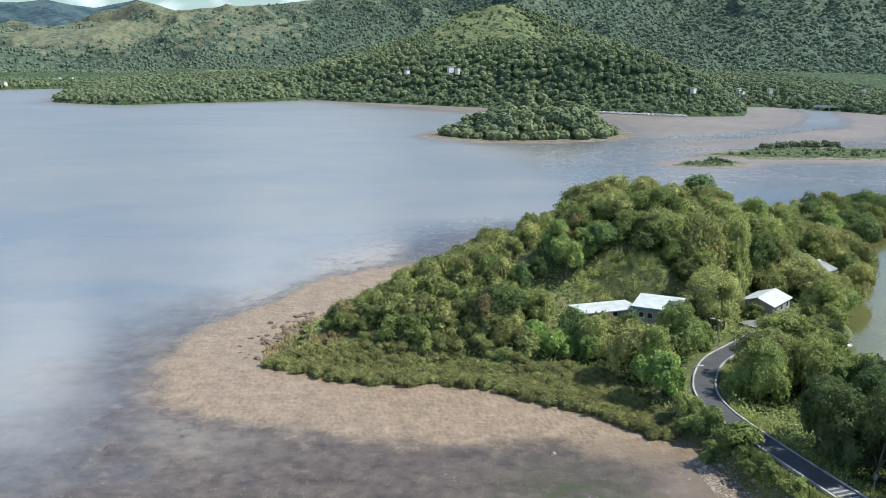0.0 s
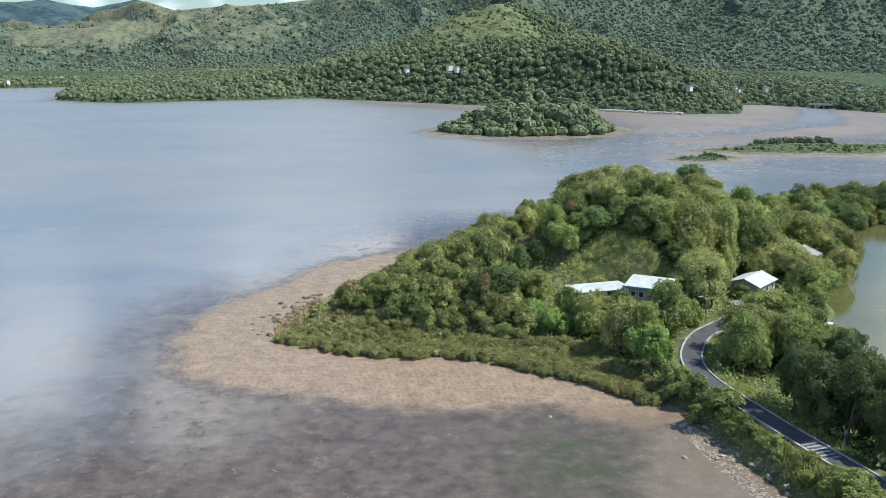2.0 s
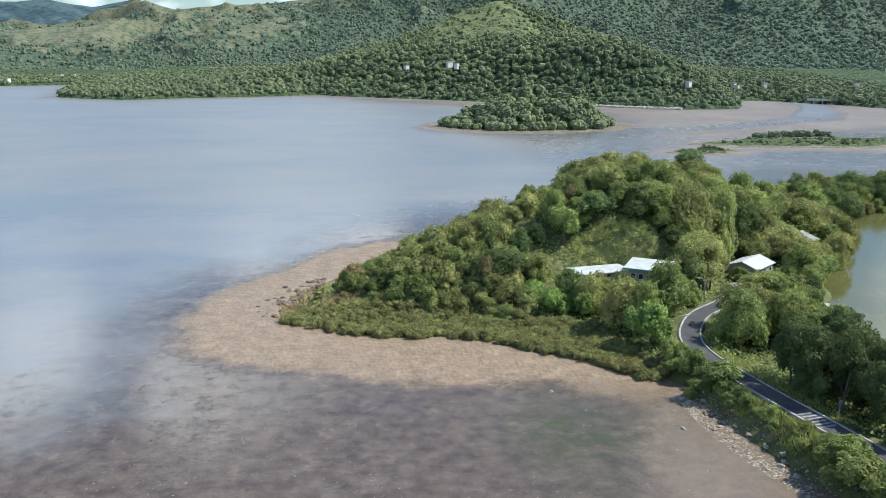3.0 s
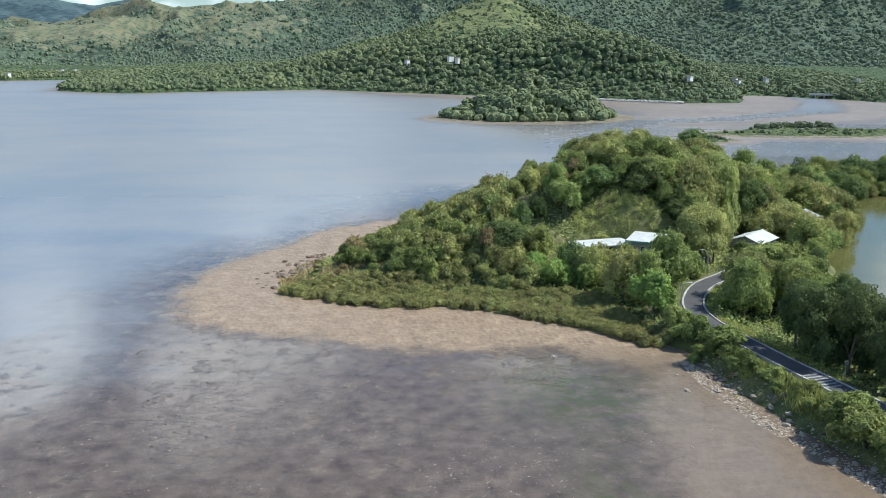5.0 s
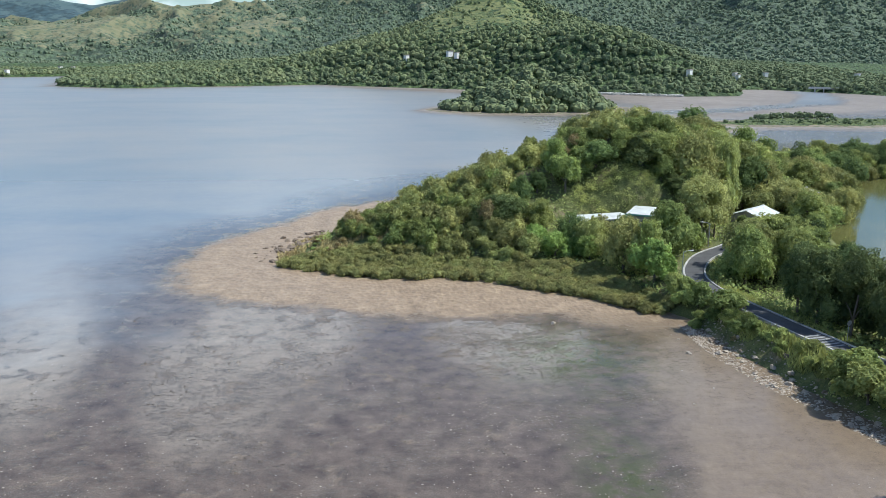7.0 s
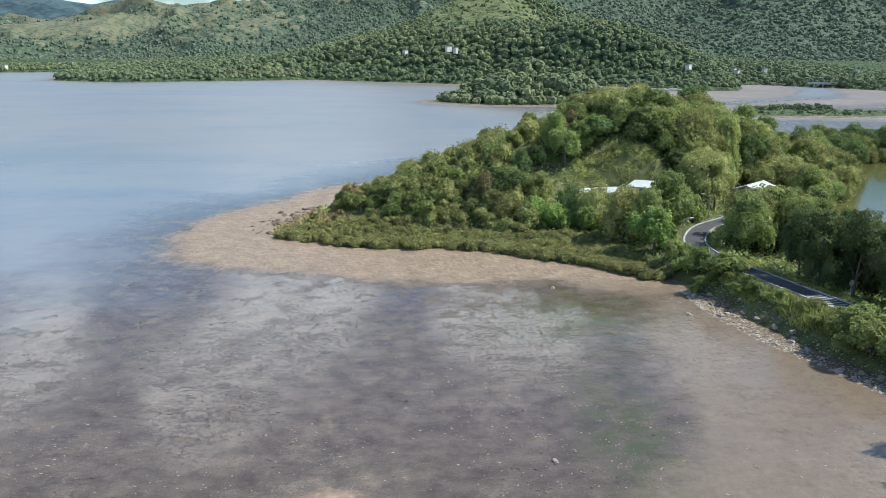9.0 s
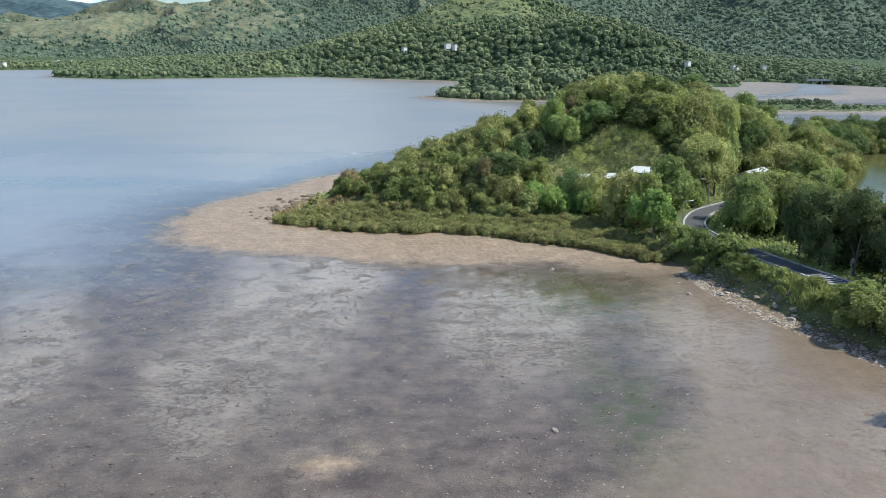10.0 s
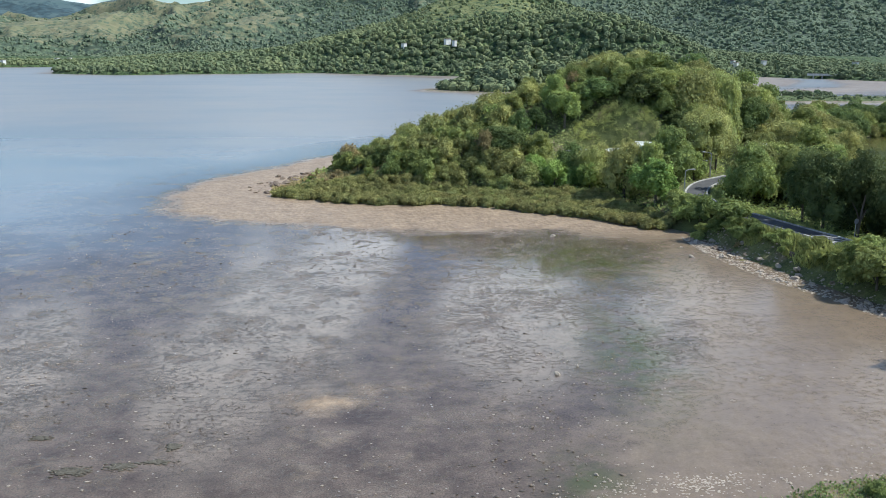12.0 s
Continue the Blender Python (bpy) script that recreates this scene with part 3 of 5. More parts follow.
# lagoon
LAGOON = Mat("lagoon_water", 0.1, 0.0, 1.33)
LAGOON.put(LAGOON.ramp(LAGOON.noise(0.03), (0.35, (0.085, 0.09, 0.03)), (0.65, (0.125, 0.12, 0.045))), "Base Color")
LAGOON.bump(LAGOON.noise(0.9, 4.0), 0.02)
lag = mesh("lagoon", [(70, 60, 0.25), (420, 20, 0.25), (420, 330, 0.25), (320, 345, 0.25), (180, 305, 0.25), (95, 200, 0.25), (75, 160, 0.25)], [np.array([(0, 1, 6)]), np.array([(1, 2, 3)]), np.array([(1, 3, 4)]), np.array([(1, 4, 5)]), np.array([(1, 5, 6)])], LAGOON.m)
tagged(new("water_lagoon", lag), "still olive-green lagoon water beside the road", "lagoon", kind="structure")


def ribbon(line, offsets, zs, mat, name):
    """A strip that follows a line, with a cross-section of (offset, height)."""
    d = np.gradient(line, axis=0)
    d /= np.linalg.norm(d, axis=1)[:, None]
    n = np.stack([d[:, 1], -d[:, 0]], 1)
    k = len(offsets)
    v = np.concatenate([np.column_stack([line + n * o, np.full(len(line), z)]) for o, z in zip(offsets, zs)])
    i = np.arange(k * len(line)).reshape(k, len(line))
    f = np.stack([i[:-1, :-1], i[:-1, 1:], i[1:, 1:], i[1:, :-1]], -1).reshape(-1, 4)
    return mesh(name, v, f, mat)


tagged(new("road", ribbon(ROAD_LINE, [1.5, -2.0], [ROAD_Z, ROAD_Z], ASPHALT, "road")), "narrow grey asphalt lane curving along the shore", "road", kind="structure")
for side, wide in ((1, 0.32), (-1, 0.28)):
    edge = 1.5 if side > 0 else 2.0
    o = [side * a for a in (edge, edge, edge + wide, edge + wide)]
    tagged(new("kerb", ribbon(ROAD_LINE, o, [ROAD_Z - 0.2, ROAD_Z + 0.16, ROAD_Z + 0.16, ROAD_Z - 0.4], KERB, "kerb")), "white concrete kerb along the asphalt lane", "kerb", kind="structure")

# ---- far land ----


def far_sd(x, y):
    yy = np.interp(x, [a for a, _ in FAR_SHORE], [b for _, b in FAR_SHORE])
    return (y - yy) + 14 * (fbm(x / 30, y / 30, 41, 3) - 0.5)


def far_soil(x, y):
    sd = far_sd(x, y)
    on = smooth(0, 120, sd)
    z = -1.0 + 2.2 * smooth(-1, 4, sd) + 12 * smooth(60, 700, sd)
    w = 26 * (fbm(x / 120, y / 120, 51, 3) - 0.5)
    r = np.hypot(x - 157 + w, (y - 1150) * 0.9 - w)
    sig = np.where(x < 157, 200.0, 182.0)
    z = z + on * 96 * np.exp(-(r / sig) ** 1.5) * (0.9 + 0.2 * ridged(x / 110, y / 110, 55, 3))
    r2 = np.hypot(x - 238, y - 905)
    z = z + on * 33 * np.exp(-(r2 / 95) ** 2)
    return z


def grass_share(x, y):
    """0 in woods, 1 on the open upper slopes of the far hill."""
    z = far_soil(x, y)
    g = smooth(38, 72, z + 22 * (fbm(x / 45, y / 45, 63, 3) - 0.5)) * smooth(235, 165, x + 0.15 * (y - 1100))
    field = (np.abs(x + 215) < 70) & (y > 1380)
    return np.where(field, 1.3, g * 0.6)


def far_height(x, y):
    """The far land with its undergrowth, below the crowns."""
    g = np.clip(grass_share(x, y), 0, 1)
    return far_soil(x, y) + smooth(2, 7, far_sd(x, y)) * (0.2 + (1 - g) * 3.0 * fbm(x / 9, y / 9, 61, 3))


def crown_field(name, x, y, z, r, mat, label, seed, per=22, leaf=0.25):
    """Far woods: at each place a crown of leafy sprays round a small core, too many to count."""
    rnd = np.random.default_rng(seed)
    tv, tq, tt = ball((0, 0, 0), 1.0, rnd, 5, 4, 0.0)
    n, k = len(x), len(tv)
    c = np.column_stack([x, y, z])
    v = c[:, None] + tv[None] * (1 + rnd.uniform(-0.22, 0.22, (n, k, 1))) * (r * 0.82)[:, None, None] * (1, 1, 0.9)
    step = (np.arange(n) * k)[:, None, None]
    d = rnd.normal(0, 1, (n * per, 3)) + (0, 0, 0.35)
    d /= np.linalg.norm(d, axis=1)[:, None]
    d[:, 2] = np.where(d[:, 2] < -0.35, -d[:, 2], d[:, 2])
    rr = np.repeat(r, per)
    p = np.repeat(c, per, 0) + d * (rr * rnd.uniform(0.72, 1.1, n * per))[:, None] * (1, 1, 0.85)
    lv, lf = leaves(p, d + (0, 0, 0.35), rr * leaf * rnd.uniform(0.6, 1.4, n * per), rnd, 0.25, 0.75)
    all_v = np.concatenate([v.reshape(-1, 3), lv])
    faces = [np.concatenate([(tq[None] + step).reshape(-1, 4), lf + n * k]), (tt[None] + step).reshape(-1, 3)]
    tagged(new(name, mesh(name, all_v, faces, mat)), label, "woodland", kind="stuff")


def put_grass(me, fn):
    co = np.zeros(len(me.vertices) * 3, np.float32)
    me.vertices.foreach_get("co", co)
    co = co.reshape(-1, 3)
    me.attributes.new("grass", "FLOAT", "POINT").data.foreach_set("value", np.asarray(fn(co[:, 0].astype(float), co[:, 1].astype(float), co[:, 2]), np.float32))
    return me


fx, fy = np.arange(-760, 830, 4.0), np.arange(690, 1560, 4.0)
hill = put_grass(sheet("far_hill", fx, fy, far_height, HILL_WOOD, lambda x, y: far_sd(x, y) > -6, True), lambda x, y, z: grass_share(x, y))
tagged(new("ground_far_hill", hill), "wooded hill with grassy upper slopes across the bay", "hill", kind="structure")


_r = np.random.default_rng(9)
lx, ly = np.meshgrid(np.arange(-700, 600, 6.3), np.arange(690, 1340, 6.3))
lx, ly = lx.ravel() + _r.uniform(-4, 4, lx.size), ly.ravel() + _r.uniform(-4, 4, lx.size)
share = grass_share(lx, ly)
lk = (far_sd(lx, ly) > 4) & (share + 0.55 * _r.random(len(lx)) < 0.8) & ((ly < 1190) | (lx < -60) | (lx > 330))
lx, ly, share = lx[lk], ly[lk], share[lk]
lr = _r.uniform(2.3, 5.2, len(lx)) * (1 - 0.75 * np.clip(share, 0, 1)) * np.interp(far_sd(lx, ly), [4, 30], [0.75, 1.0])
light = smooth(0.35, 0.75, 0.5 * fbm(lx / 38, ly / 38, 64, 3) + 0.5 * vnoise(lx / 11, ly / 11, 65) + 0.35 * smooth(20, 60, far_soil(lx, ly)) - 0.28 * smooth(120, 260, lx)) > _r.random(len(lx))
for pick, mat, text in ((~light, FOL_FAR, "dense dark green woods on the far shore and hill"), (light, FOL_FAR_LIGHT, "light yellow-green scrub on the far shore and hill")):
    crown_field("far_woods", lx[pick], ly[pick], far_soil(lx, ly)[pick] + lr[pick] * 0.8, lr[pick], mat, text, 10)


def mountain(name, px, tops, r0, r1, r2, n_r, rough, mat, seed, cell, trees=0):
    """A range seen round the bay: ridge heights over bearings, rising from r0 to its crest at r1 and falling behind; spurs run down to the valley."""
    az = np.radians(np.arange(px[0], px[-1], 0.13))
    rr = np.concatenate([np.linspace(r0, r1, n_r), np.linspace(r1, r2, 12)[1:]])
    A, R = np.meshgrid(az, rr)
    top = np.interp(np.degrees(A), px, tops)
    X, Y = np.sin(A) * R, np.cos(A) * R
    k = np.clip((R - r0) / (r1 - r0), 0, 1)
    s = np.where(R <= r1, 0.25 * smooth(0, 1, k) + 0.75 * k ** 2.0, 1 - 0.8 * (R - r1) / (r2 - r1))
    warp = 0.55 * fbm(X / 500, Y / 500, seed + 3, 3)
    u, w = A * r1 / cell + warp * 2.6 + 0.2 * (R - r0) / cell, R / (cell * 1.9) + warp * 1.5
    spur = ridged(u, w, seed, 2) - 0.55
    small = ridged(u * 3.1 + 0.5 * w, w * 2.4, seed + 5, 3) - 0.6
    env = np.clip(s * 2.5, 0, 1) * (1 - 0.95 * smooth(0.45, 0.95, s))
    Z = top * s + env * (rough * spur + 0.26 * rough * small) + 5 * (fbm(X / 40, Y / 40, seed + 20, 3) - 0.5) * np.clip(s * 4, 0, 1)
    me = mesh(name, np.stack([X.ravel(), Y.ravel(), Z.ravel()], 1), grid_faces(len(az), len(rr)), mat, True)
    g = np.clip(0.21 + 0.9 * spur + 0.9 * small + 0.6 * (fbm(X / 260, Y / 260, seed + 30, 3) - 0.5), 0, 1) * np.clip(s * 3, 0, 1) + 0.12 * smooth(4, -8, np.degrees(A)) - 0.25 * smooth(2, 12, np.degrees(A)) - 0.05 * np.clip(s * 2, 0, 1)
    me.attributes.new("grass", "FLOAT", "POINT").data.foreach_set("value", g.ravel().astype(np.float32))
    if trees:
        r = np.random.default_rng(seed + 40)
        i, j = r.integers(0, n_r - 2, trees), r.integers(0, len(az) - 1, trees)
        a, b = r.random(trees), r.random(trees)
        grow = (g[i, j] + 0.5 * r.random(trees) < 0.62) & (np.abs(np.degrees(A[i, j])) < 36)
        i, j, a, b = i[grow], j[grow], a[grow], b[grow]
        P = np.stack([X, Y, Z], -1)
        c = P[i, j] * ((1 - a) * (1 - b))[:, None] + P[i + 1, j] * (a * (1 - b))[:, None] + P[i, j + 1] * ((1 - a) * b)[:, None] + P[i + 1, j + 1] * (a * b)[:, None]
        size = r.uniform(2.6, 6.5, len(c))
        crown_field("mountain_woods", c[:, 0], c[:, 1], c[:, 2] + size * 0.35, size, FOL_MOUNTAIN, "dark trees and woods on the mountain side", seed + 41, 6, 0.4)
    return me


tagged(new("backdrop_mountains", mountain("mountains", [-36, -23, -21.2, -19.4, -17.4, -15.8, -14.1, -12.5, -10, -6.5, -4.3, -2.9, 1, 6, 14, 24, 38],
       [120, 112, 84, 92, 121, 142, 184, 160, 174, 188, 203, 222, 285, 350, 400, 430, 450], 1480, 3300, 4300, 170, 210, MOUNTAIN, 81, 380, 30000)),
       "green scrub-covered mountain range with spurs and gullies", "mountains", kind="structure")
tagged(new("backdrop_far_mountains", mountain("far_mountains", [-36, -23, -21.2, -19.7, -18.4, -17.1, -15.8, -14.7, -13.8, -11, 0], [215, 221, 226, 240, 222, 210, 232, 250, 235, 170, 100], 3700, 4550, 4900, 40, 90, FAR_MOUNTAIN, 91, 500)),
       "far mountain ridge below the clouds, coloured in haze blue", "mountains", kind="structure")

# ---- the wooded island and the marsh islets ----


def islet(name, cx, cy, rx, ry, peak, tall, cell, mat, seed, label, step, count, leaf, rag=0.4):
    def shape(x, y):
        return np.hypot((x - cx) / rx, (y - cy) / ry) + rag * (fbm(x / (rx * 0.4), y / (ry * 0.8), seed, 4) - 0.5)

    def tuft(x, y):
        if peak > 3:
            return 0.65 + 0.6 * vnoise(x / 11, y / 11, seed + 4)
        return 0.12 + 1.6 * smooth(0.48, 0.68, fbm(x / 14, y / 7, seed + 4, 3) - 0.002 * (x - cx))

    def h(x, y):
        q = shape(x, y)
        on = smooth(0.88, 0.5 if peak > 3 else 0.78, q)
        return -0.5 + 0.9 * smooth(1.25, 0.9, q) + on * (peak * np.clip(1.0 - q, 0, 1) ** 1.15 + tall * (0.2 + 0.3 * canopy(x, y, cell, seed)) * tuft(x, y))
    xs, ys = np.arange(cx - rx * 1.4, cx + rx * 1.4, step), np.arange(cy - ry * 1.4, cy + ry * 1.4, step)
    me = put_grass(sheet(name, xs, ys, h, mat, lambda x, y: shape(x, y) < 1.2, False), lambda x, y, z: smooth(0.8, 0.9, shape(x, y)) * 1.5)
    tagged(new(name, me), label, "island", kind="structure")
    r = np.random.default_rng(seed)
    x, y = r.uniform(cx - rx, cx + rx, count), r.uniform(cy - ry, cy + ry, count)
    k = shape(x, y) < (0.86 if peak > 3 else 0.7)
    x, y = x[k], y[k]
    size = leaf * r.uniform(0.55, 1.2, len(x)) * (1.0 if peak > 3 else 0.4 + 0.5 * tuft(x, y))
    z = h(x, y) + size * 0.45
    pale = vnoise(x / 9, y / 9, seed + 6) + 0.3 * r.random(len(x)) > 0.62
    for pick, mat, text in ((~pale, FOL_FAR, "leafy cover of trees and scrub on the island"), (pale, FOL_FAR_LIGHT, "lighter green trees and scrub on the island")):
        crown_field("island_scrub", x[pick], y[pick], z[pick], size[pick], mat, text, seed + 1)


islet("ground_island", 106, 612, 72, 44, 25, 4.0, 10.0, FAR_WOOD, 101, "small wooded island with a muddy rim in the bay", 1.5, 900, 4.4)
islet("ground_islet", 176, 462, 19, 11, 0.5, 1.0, 2.0, FAR_WOOD, 111, "low scrubby islet in the mudflat", 0.8, 160, 1.4, 0.9)
islet("ground_marsh", 285, 506, 86, 27, 0.4, 0.8, 2.4, FAR_WOOD, 121, "low marshy bank with scrub in the mudflat", 1.2, 420, 1.1, 1.2)
_r = np.random.default_rng(31)
bx = _r.uniform(236, 290, 34)
crown_field("marsh_bushes", bx, 534 + 0.2 * (bx - 236) + _r.normal(0, 2.5, 34), _r.uniform(0.8, 1.6, 34), _r.uniform(1.6, 3.4, 34), FOL_FAR, "dark green bushes on the marshy bank", 32)

# ---- trees ----


def crown_arrays(seed, radius, height, base, boughs, clumps, count, size, flat=0.55, droop=0.5, wild=0.45):
    """A crown of boughs that carry umbrella-like clumps of leaves: vertices and faces."""
    rng = np.random.default_rng(seed)
    c, r = [], []
    for k in range(boughs):
        q = 0.0 if k == 0 else rng.uniform(0.36, 0.62)
        w = 2.4 * k + rng.uniform(-0.6, 0.6)
        rad = radius * (rng.uniform(0.5, 0.62) if k == 0 else rng.uniform(0.26, 0.5))
        up = rng.uniform(0.62, 0.8) if k == 0 else rng.uniform(0.25, 0.78) * (1.08 - 0.45 * q)
        c.append((radius * q * np.cos(w), radius * q * np.sin(w), base + height * up))
        r.append(rad)
    c, r = np.array(c), np.array(r)
    up = np.minimum(r * 1.0, base + height - c[:, 2])
    squash = np.stack([np.ones(boughs), np.ones(boughs), np.clip(up / r, flat, 1.15)], 1)
    n0 = clumps * 4
    which = rng.choice(boughs, n0, p=r ** 2 / (r ** 2).sum())
    d = rng.normal(0, 1, (n0, 3))
    d /= np.linalg.norm(d, axis=1)[:, None]
    d[:, 2] = np.where(d[:, 2] < -0.5, -d[:, 2], d[:, 2])
    p = c[which] + d * squash[which] * r[which][:, None] * (0.76 + 0.42 * rng.random((n0, 1)))
    hid = p[:, 2] < base * 0.5
    for k in range(boughs):
        hid |= (np.linalg.norm((p - c[k]) / squash[k], axis=1) < 0.8 * r[k]) & (which != k)
    p, d = p[~hid][:clumps], d[~hid][:clumps]
    n = d + (0, 0, 0.35) + rng.normal(0, wild, d.shape)
    n /= np.linalg.norm(n, axis=1)[:, None]
    u = np.cross(n, rng.normal(0, 1, n.shape))
    u /= np.linalg.norm(u, axis=1)[:, None]
    v = np.cross(n, u)
    per = max(6, count // max(1, len(p)))
    cr = radius * 2.05 / np.sqrt(clumps) * rng.uniform(0.55, 1.35, len(p))
    cr = np.repeat(cr, per)[:, None]
    a = rng.normal(0, 0.48, (len(cr), 2))
    n, u, v = np.repeat(n, per, 0), np.repeat(u, per, 0), np.repeat(v, per, 0)
    side = u * a[:, :1] + v * a[:, 1:]
    off = cr * (side - n * (droop * (a ** 2).sum(1) + rng.normal(0, 0.12, len(a)))[:, None])
    lv, lf = leaves(np.repeat(p, per, 0) + off, n + side * 0.7 + (0, 0, 0.15), size * rng.uniform(0.55, 1.4, len(off)), rng, 0.4, 0.5)
    pieces = [(lv, lf, [])]
    # an inner layer of broad sprays closes the crown behind its clumps
    m = count // 3
    which = rng.choice(boughs, m, p=r ** 2 / (r ** 2).sum())
    d = rng.normal(0, 1, (m, 3))
    d /= np.linalg.norm(d, axis=1)[:, None]
    lv, lf = leaves(c[which] + d * squash[which] * r[which][:, None] * rng.uniform(0.66, 0.95, (m, 1)), d + (0, 0, 0.3), size * rng.uniform(1.1, 2.0, m), rng, 0.7, 0.6)
    pieces.append((lv, lf, []))
    for k in range(boughs):
        pieces.append(ball(c[k], r[k] * squash[k] * 0.6, rng, 6, 4, 0.25))
    return joined(pieces)


def trunk_mesh(name, seed, height, radius, spread_out):
    rng = np.random.default_rng(seed)
    lean = rng.normal(0, 0.06, 2) * height
    pts = [(lean[0] * t * t, lean[1] * t * t, -0.6 + (height + 0.6) * t) for t in np.linspace(0, 1, 5)]
    pieces = [tube(pts, np.linspace(radius * 1.25, radius * 0.55, 5), 6)]
    for k in range(3):
        w = 2 * np.pi * (k + rng.uniform(0, 0.6)) / 3
        a = np.array(pts[2 + k % 2])
        e = a + np.array([np.cos(w) * spread_out, np.sin(w) * spread_out, height * 0.4])
        pieces.append(tube([a, (a + e) / 2 + (0, 0, 0.25), e], [radius * 0.55, radius * 0.38, radius * 0.18], 5))
    v, f = joined(pieces)
    return mesh(name, v, f, BARK)


TREES = {}


def tree_kind(key, name, label, n, radius, height, base, boughs, clumps, count, size, mat, trunk_r, seed, **style):
    TREES[key] = []
    for k in range(n):
        v, f = crown_arrays(seed + k, radius, height, base, boughs, clumps, count, size, **style)
        tk = trunk_mesh("trunk", seed + k, base + height * 0.5, trunk_r, radius * 0.4)
        thin = np.random.default_rng(seed + k + 900).random(len(f[0])) < 0.7
        thin |= np.arange(len(f[0])) >= count
        lean = mesh("crown", v, [f[0][thin], *f[1:]], mat) if count > 2000 else None
        TREES[key].append((name, label, mesh("crown", v, f, mat), tk, lean, radius, base + height))


tree_kind("dark", "tree", "tall dark green broadleaf tree with a dense rounded crown", 4, 5.8, 9.0, 0.9, 8, 170, 4600, 0.21, FOL_DARK, 0.34, 200)
tree_kind("mid", "tree", "mid-green broadleaf tree with a billowing crown", 5, 5.6, 8.4, 0.8, 9, 180, 4600, 0.21, FOL_MID, 0.32, 220)
tree_kind("olive", "tree", "olive-green tree with a loose feathery crown", 4, 5.4, 8.0, 0.8, 11, 190, 4600, 0.2, FOL_OLIVE, 0.3, 240, wild=0.6)
tree_kind("yellow", "tree", "light yellow-green tree with a bright crown", 3, 5.2, 7.4, 0.8, 8, 160, 4200, 0.205, FOL_YELLOW, 0.28, 260)
tree_kind("flat", "tree", "wide flat-topped tree with layered dull green foliage", 2, 6.0, 8.6, 2.4, 10, 150, 4600, 0.19, FOL_OLIVE, 0.3, 270, flat=0.3, droop=0.2, wild=0.25)
tree_kind("lush", "tree", "lush bright green broadleaf tree behind the mangroves", 4, 3.8, 6.0, 0.3, 8, 90, 3000, 0.21, FOL_LUSH, 0.2, 275, droop=0.8)
tree_kind("scrub", "small_tree", "small bushy green tree on the lower slope", 4, 2.2, 3.4, 0.2, 5, 34, 1000, 0.17, FOL_MID, 0.1, 360, wild=0.6)
tree_kind("scrub_olive", "small_tree", "small olive-green tree on the lower slope", 4, 2.2, 3.4, 0.2, 5, 34, 1000, 0.17, FOL_OLIVE, 0.1, 370, wild=0.7)
tree_kind("scrub_dark", "small_tree", "small dark green tree on the lower slope", 3, 2.3, 3.6, 0.2, 5, 34, 1000, 0.17, FOL_DARK, 0.1, 380, wild=0.6)
tree_kind("tall", "tree", "tall dense bamboo-like tree beside the lane", 4, 4.4, 11.4, 0.2, 13, 190, 5200, 0.17, FOL_BAMBOO, 0.22, 340, flat=0.9, droop=1.0, wild=0.35)
tree_kind("brown", "tree", "tree with browned, partly withered leaves", 2, 2.4, 4.4, 0.7, 5, 40, 1000, 0.2, FOL_BROWN, 0.16, 280, wild=0.8)
tree_kind("mangrove", "mangrove_bush", "low dense olive-green mangrove bush at the mud's edge", 5, 1.9, 1.9, 0.05, 9, 60, 1300, 0.13, FOL_MANGROVE, 0.07, 300, flat=0.45, wild=0.5)
tree_kind("bush", "bush", "rounded green bush on the bank above the mud", 3, 2.1, 2.6, 0.1, 6, 60, 1900, 0.15, FOL_MID, 0.09, 320)
tree_kind("thicket", "bush", "large green bush leaning over the stony bank", 2, 2.6, 3.4, 0.1, 8, 80, 2400, 0.15, FOL_MID, 0.1, 330, wild=0.6)

rng = np.random.default_rng(5)


def plant(key, x, y, z, scale, group="", tall=1.0, top=None):
    """A tree at a place; with top, scale is the crown's radius and top the height it reaches."""
    name, label, cr, tk, lean, radius, full = TREES[key][rng.integers(len(TREES[key]))]
    ob = tagged(new(name), label, "tree" if "tree" in name else "bush", group)
    sx, sy, sz = scale * rng.uniform(0.88, 1.12), scale * rng.uniform(0.88, 1.12), tall * scale * rng.uniform(0.88, 1.14)
    if top is not None:
        sx, sy, sz = sx / radius, sy / radius, (top - z) / full
    ob.matrix_basis = pose(x, y, z, 0, 0, rng.uniform(0, 360)) @ Matrix.Diagonal((sx, sy, sz, 1))
    part("trunk", tk, ob)
    part("crown", lean if lean and y > 205 else cr, ob)
    return ob


def jittered(x0, x1, y0, y1, cell, jitter=0.42):
    gx, gy = np.meshgrid(np.arange(x0, x1, cell), np.arange(y0, y1, cell))
    gx[1::2] += cell / 2
    n = gx.size
    return gx.ravel() + rng.uniform(-jitter, jitter, n) * cell, gy.ravel() + rng.uniform(-jitter, jitter, n) * cell


def near_box(x, y, cx, cy, hx, hy, turn):
    a = radians(turn)
    u, v = (x - cx) * np.cos(a) + (y - cy) * np.sin(a), -(x - cx) * np.sin(a) + (y - cy) * np.cos(a)
    return (np.abs(u) < hx) & (np.abs(v) < hy)


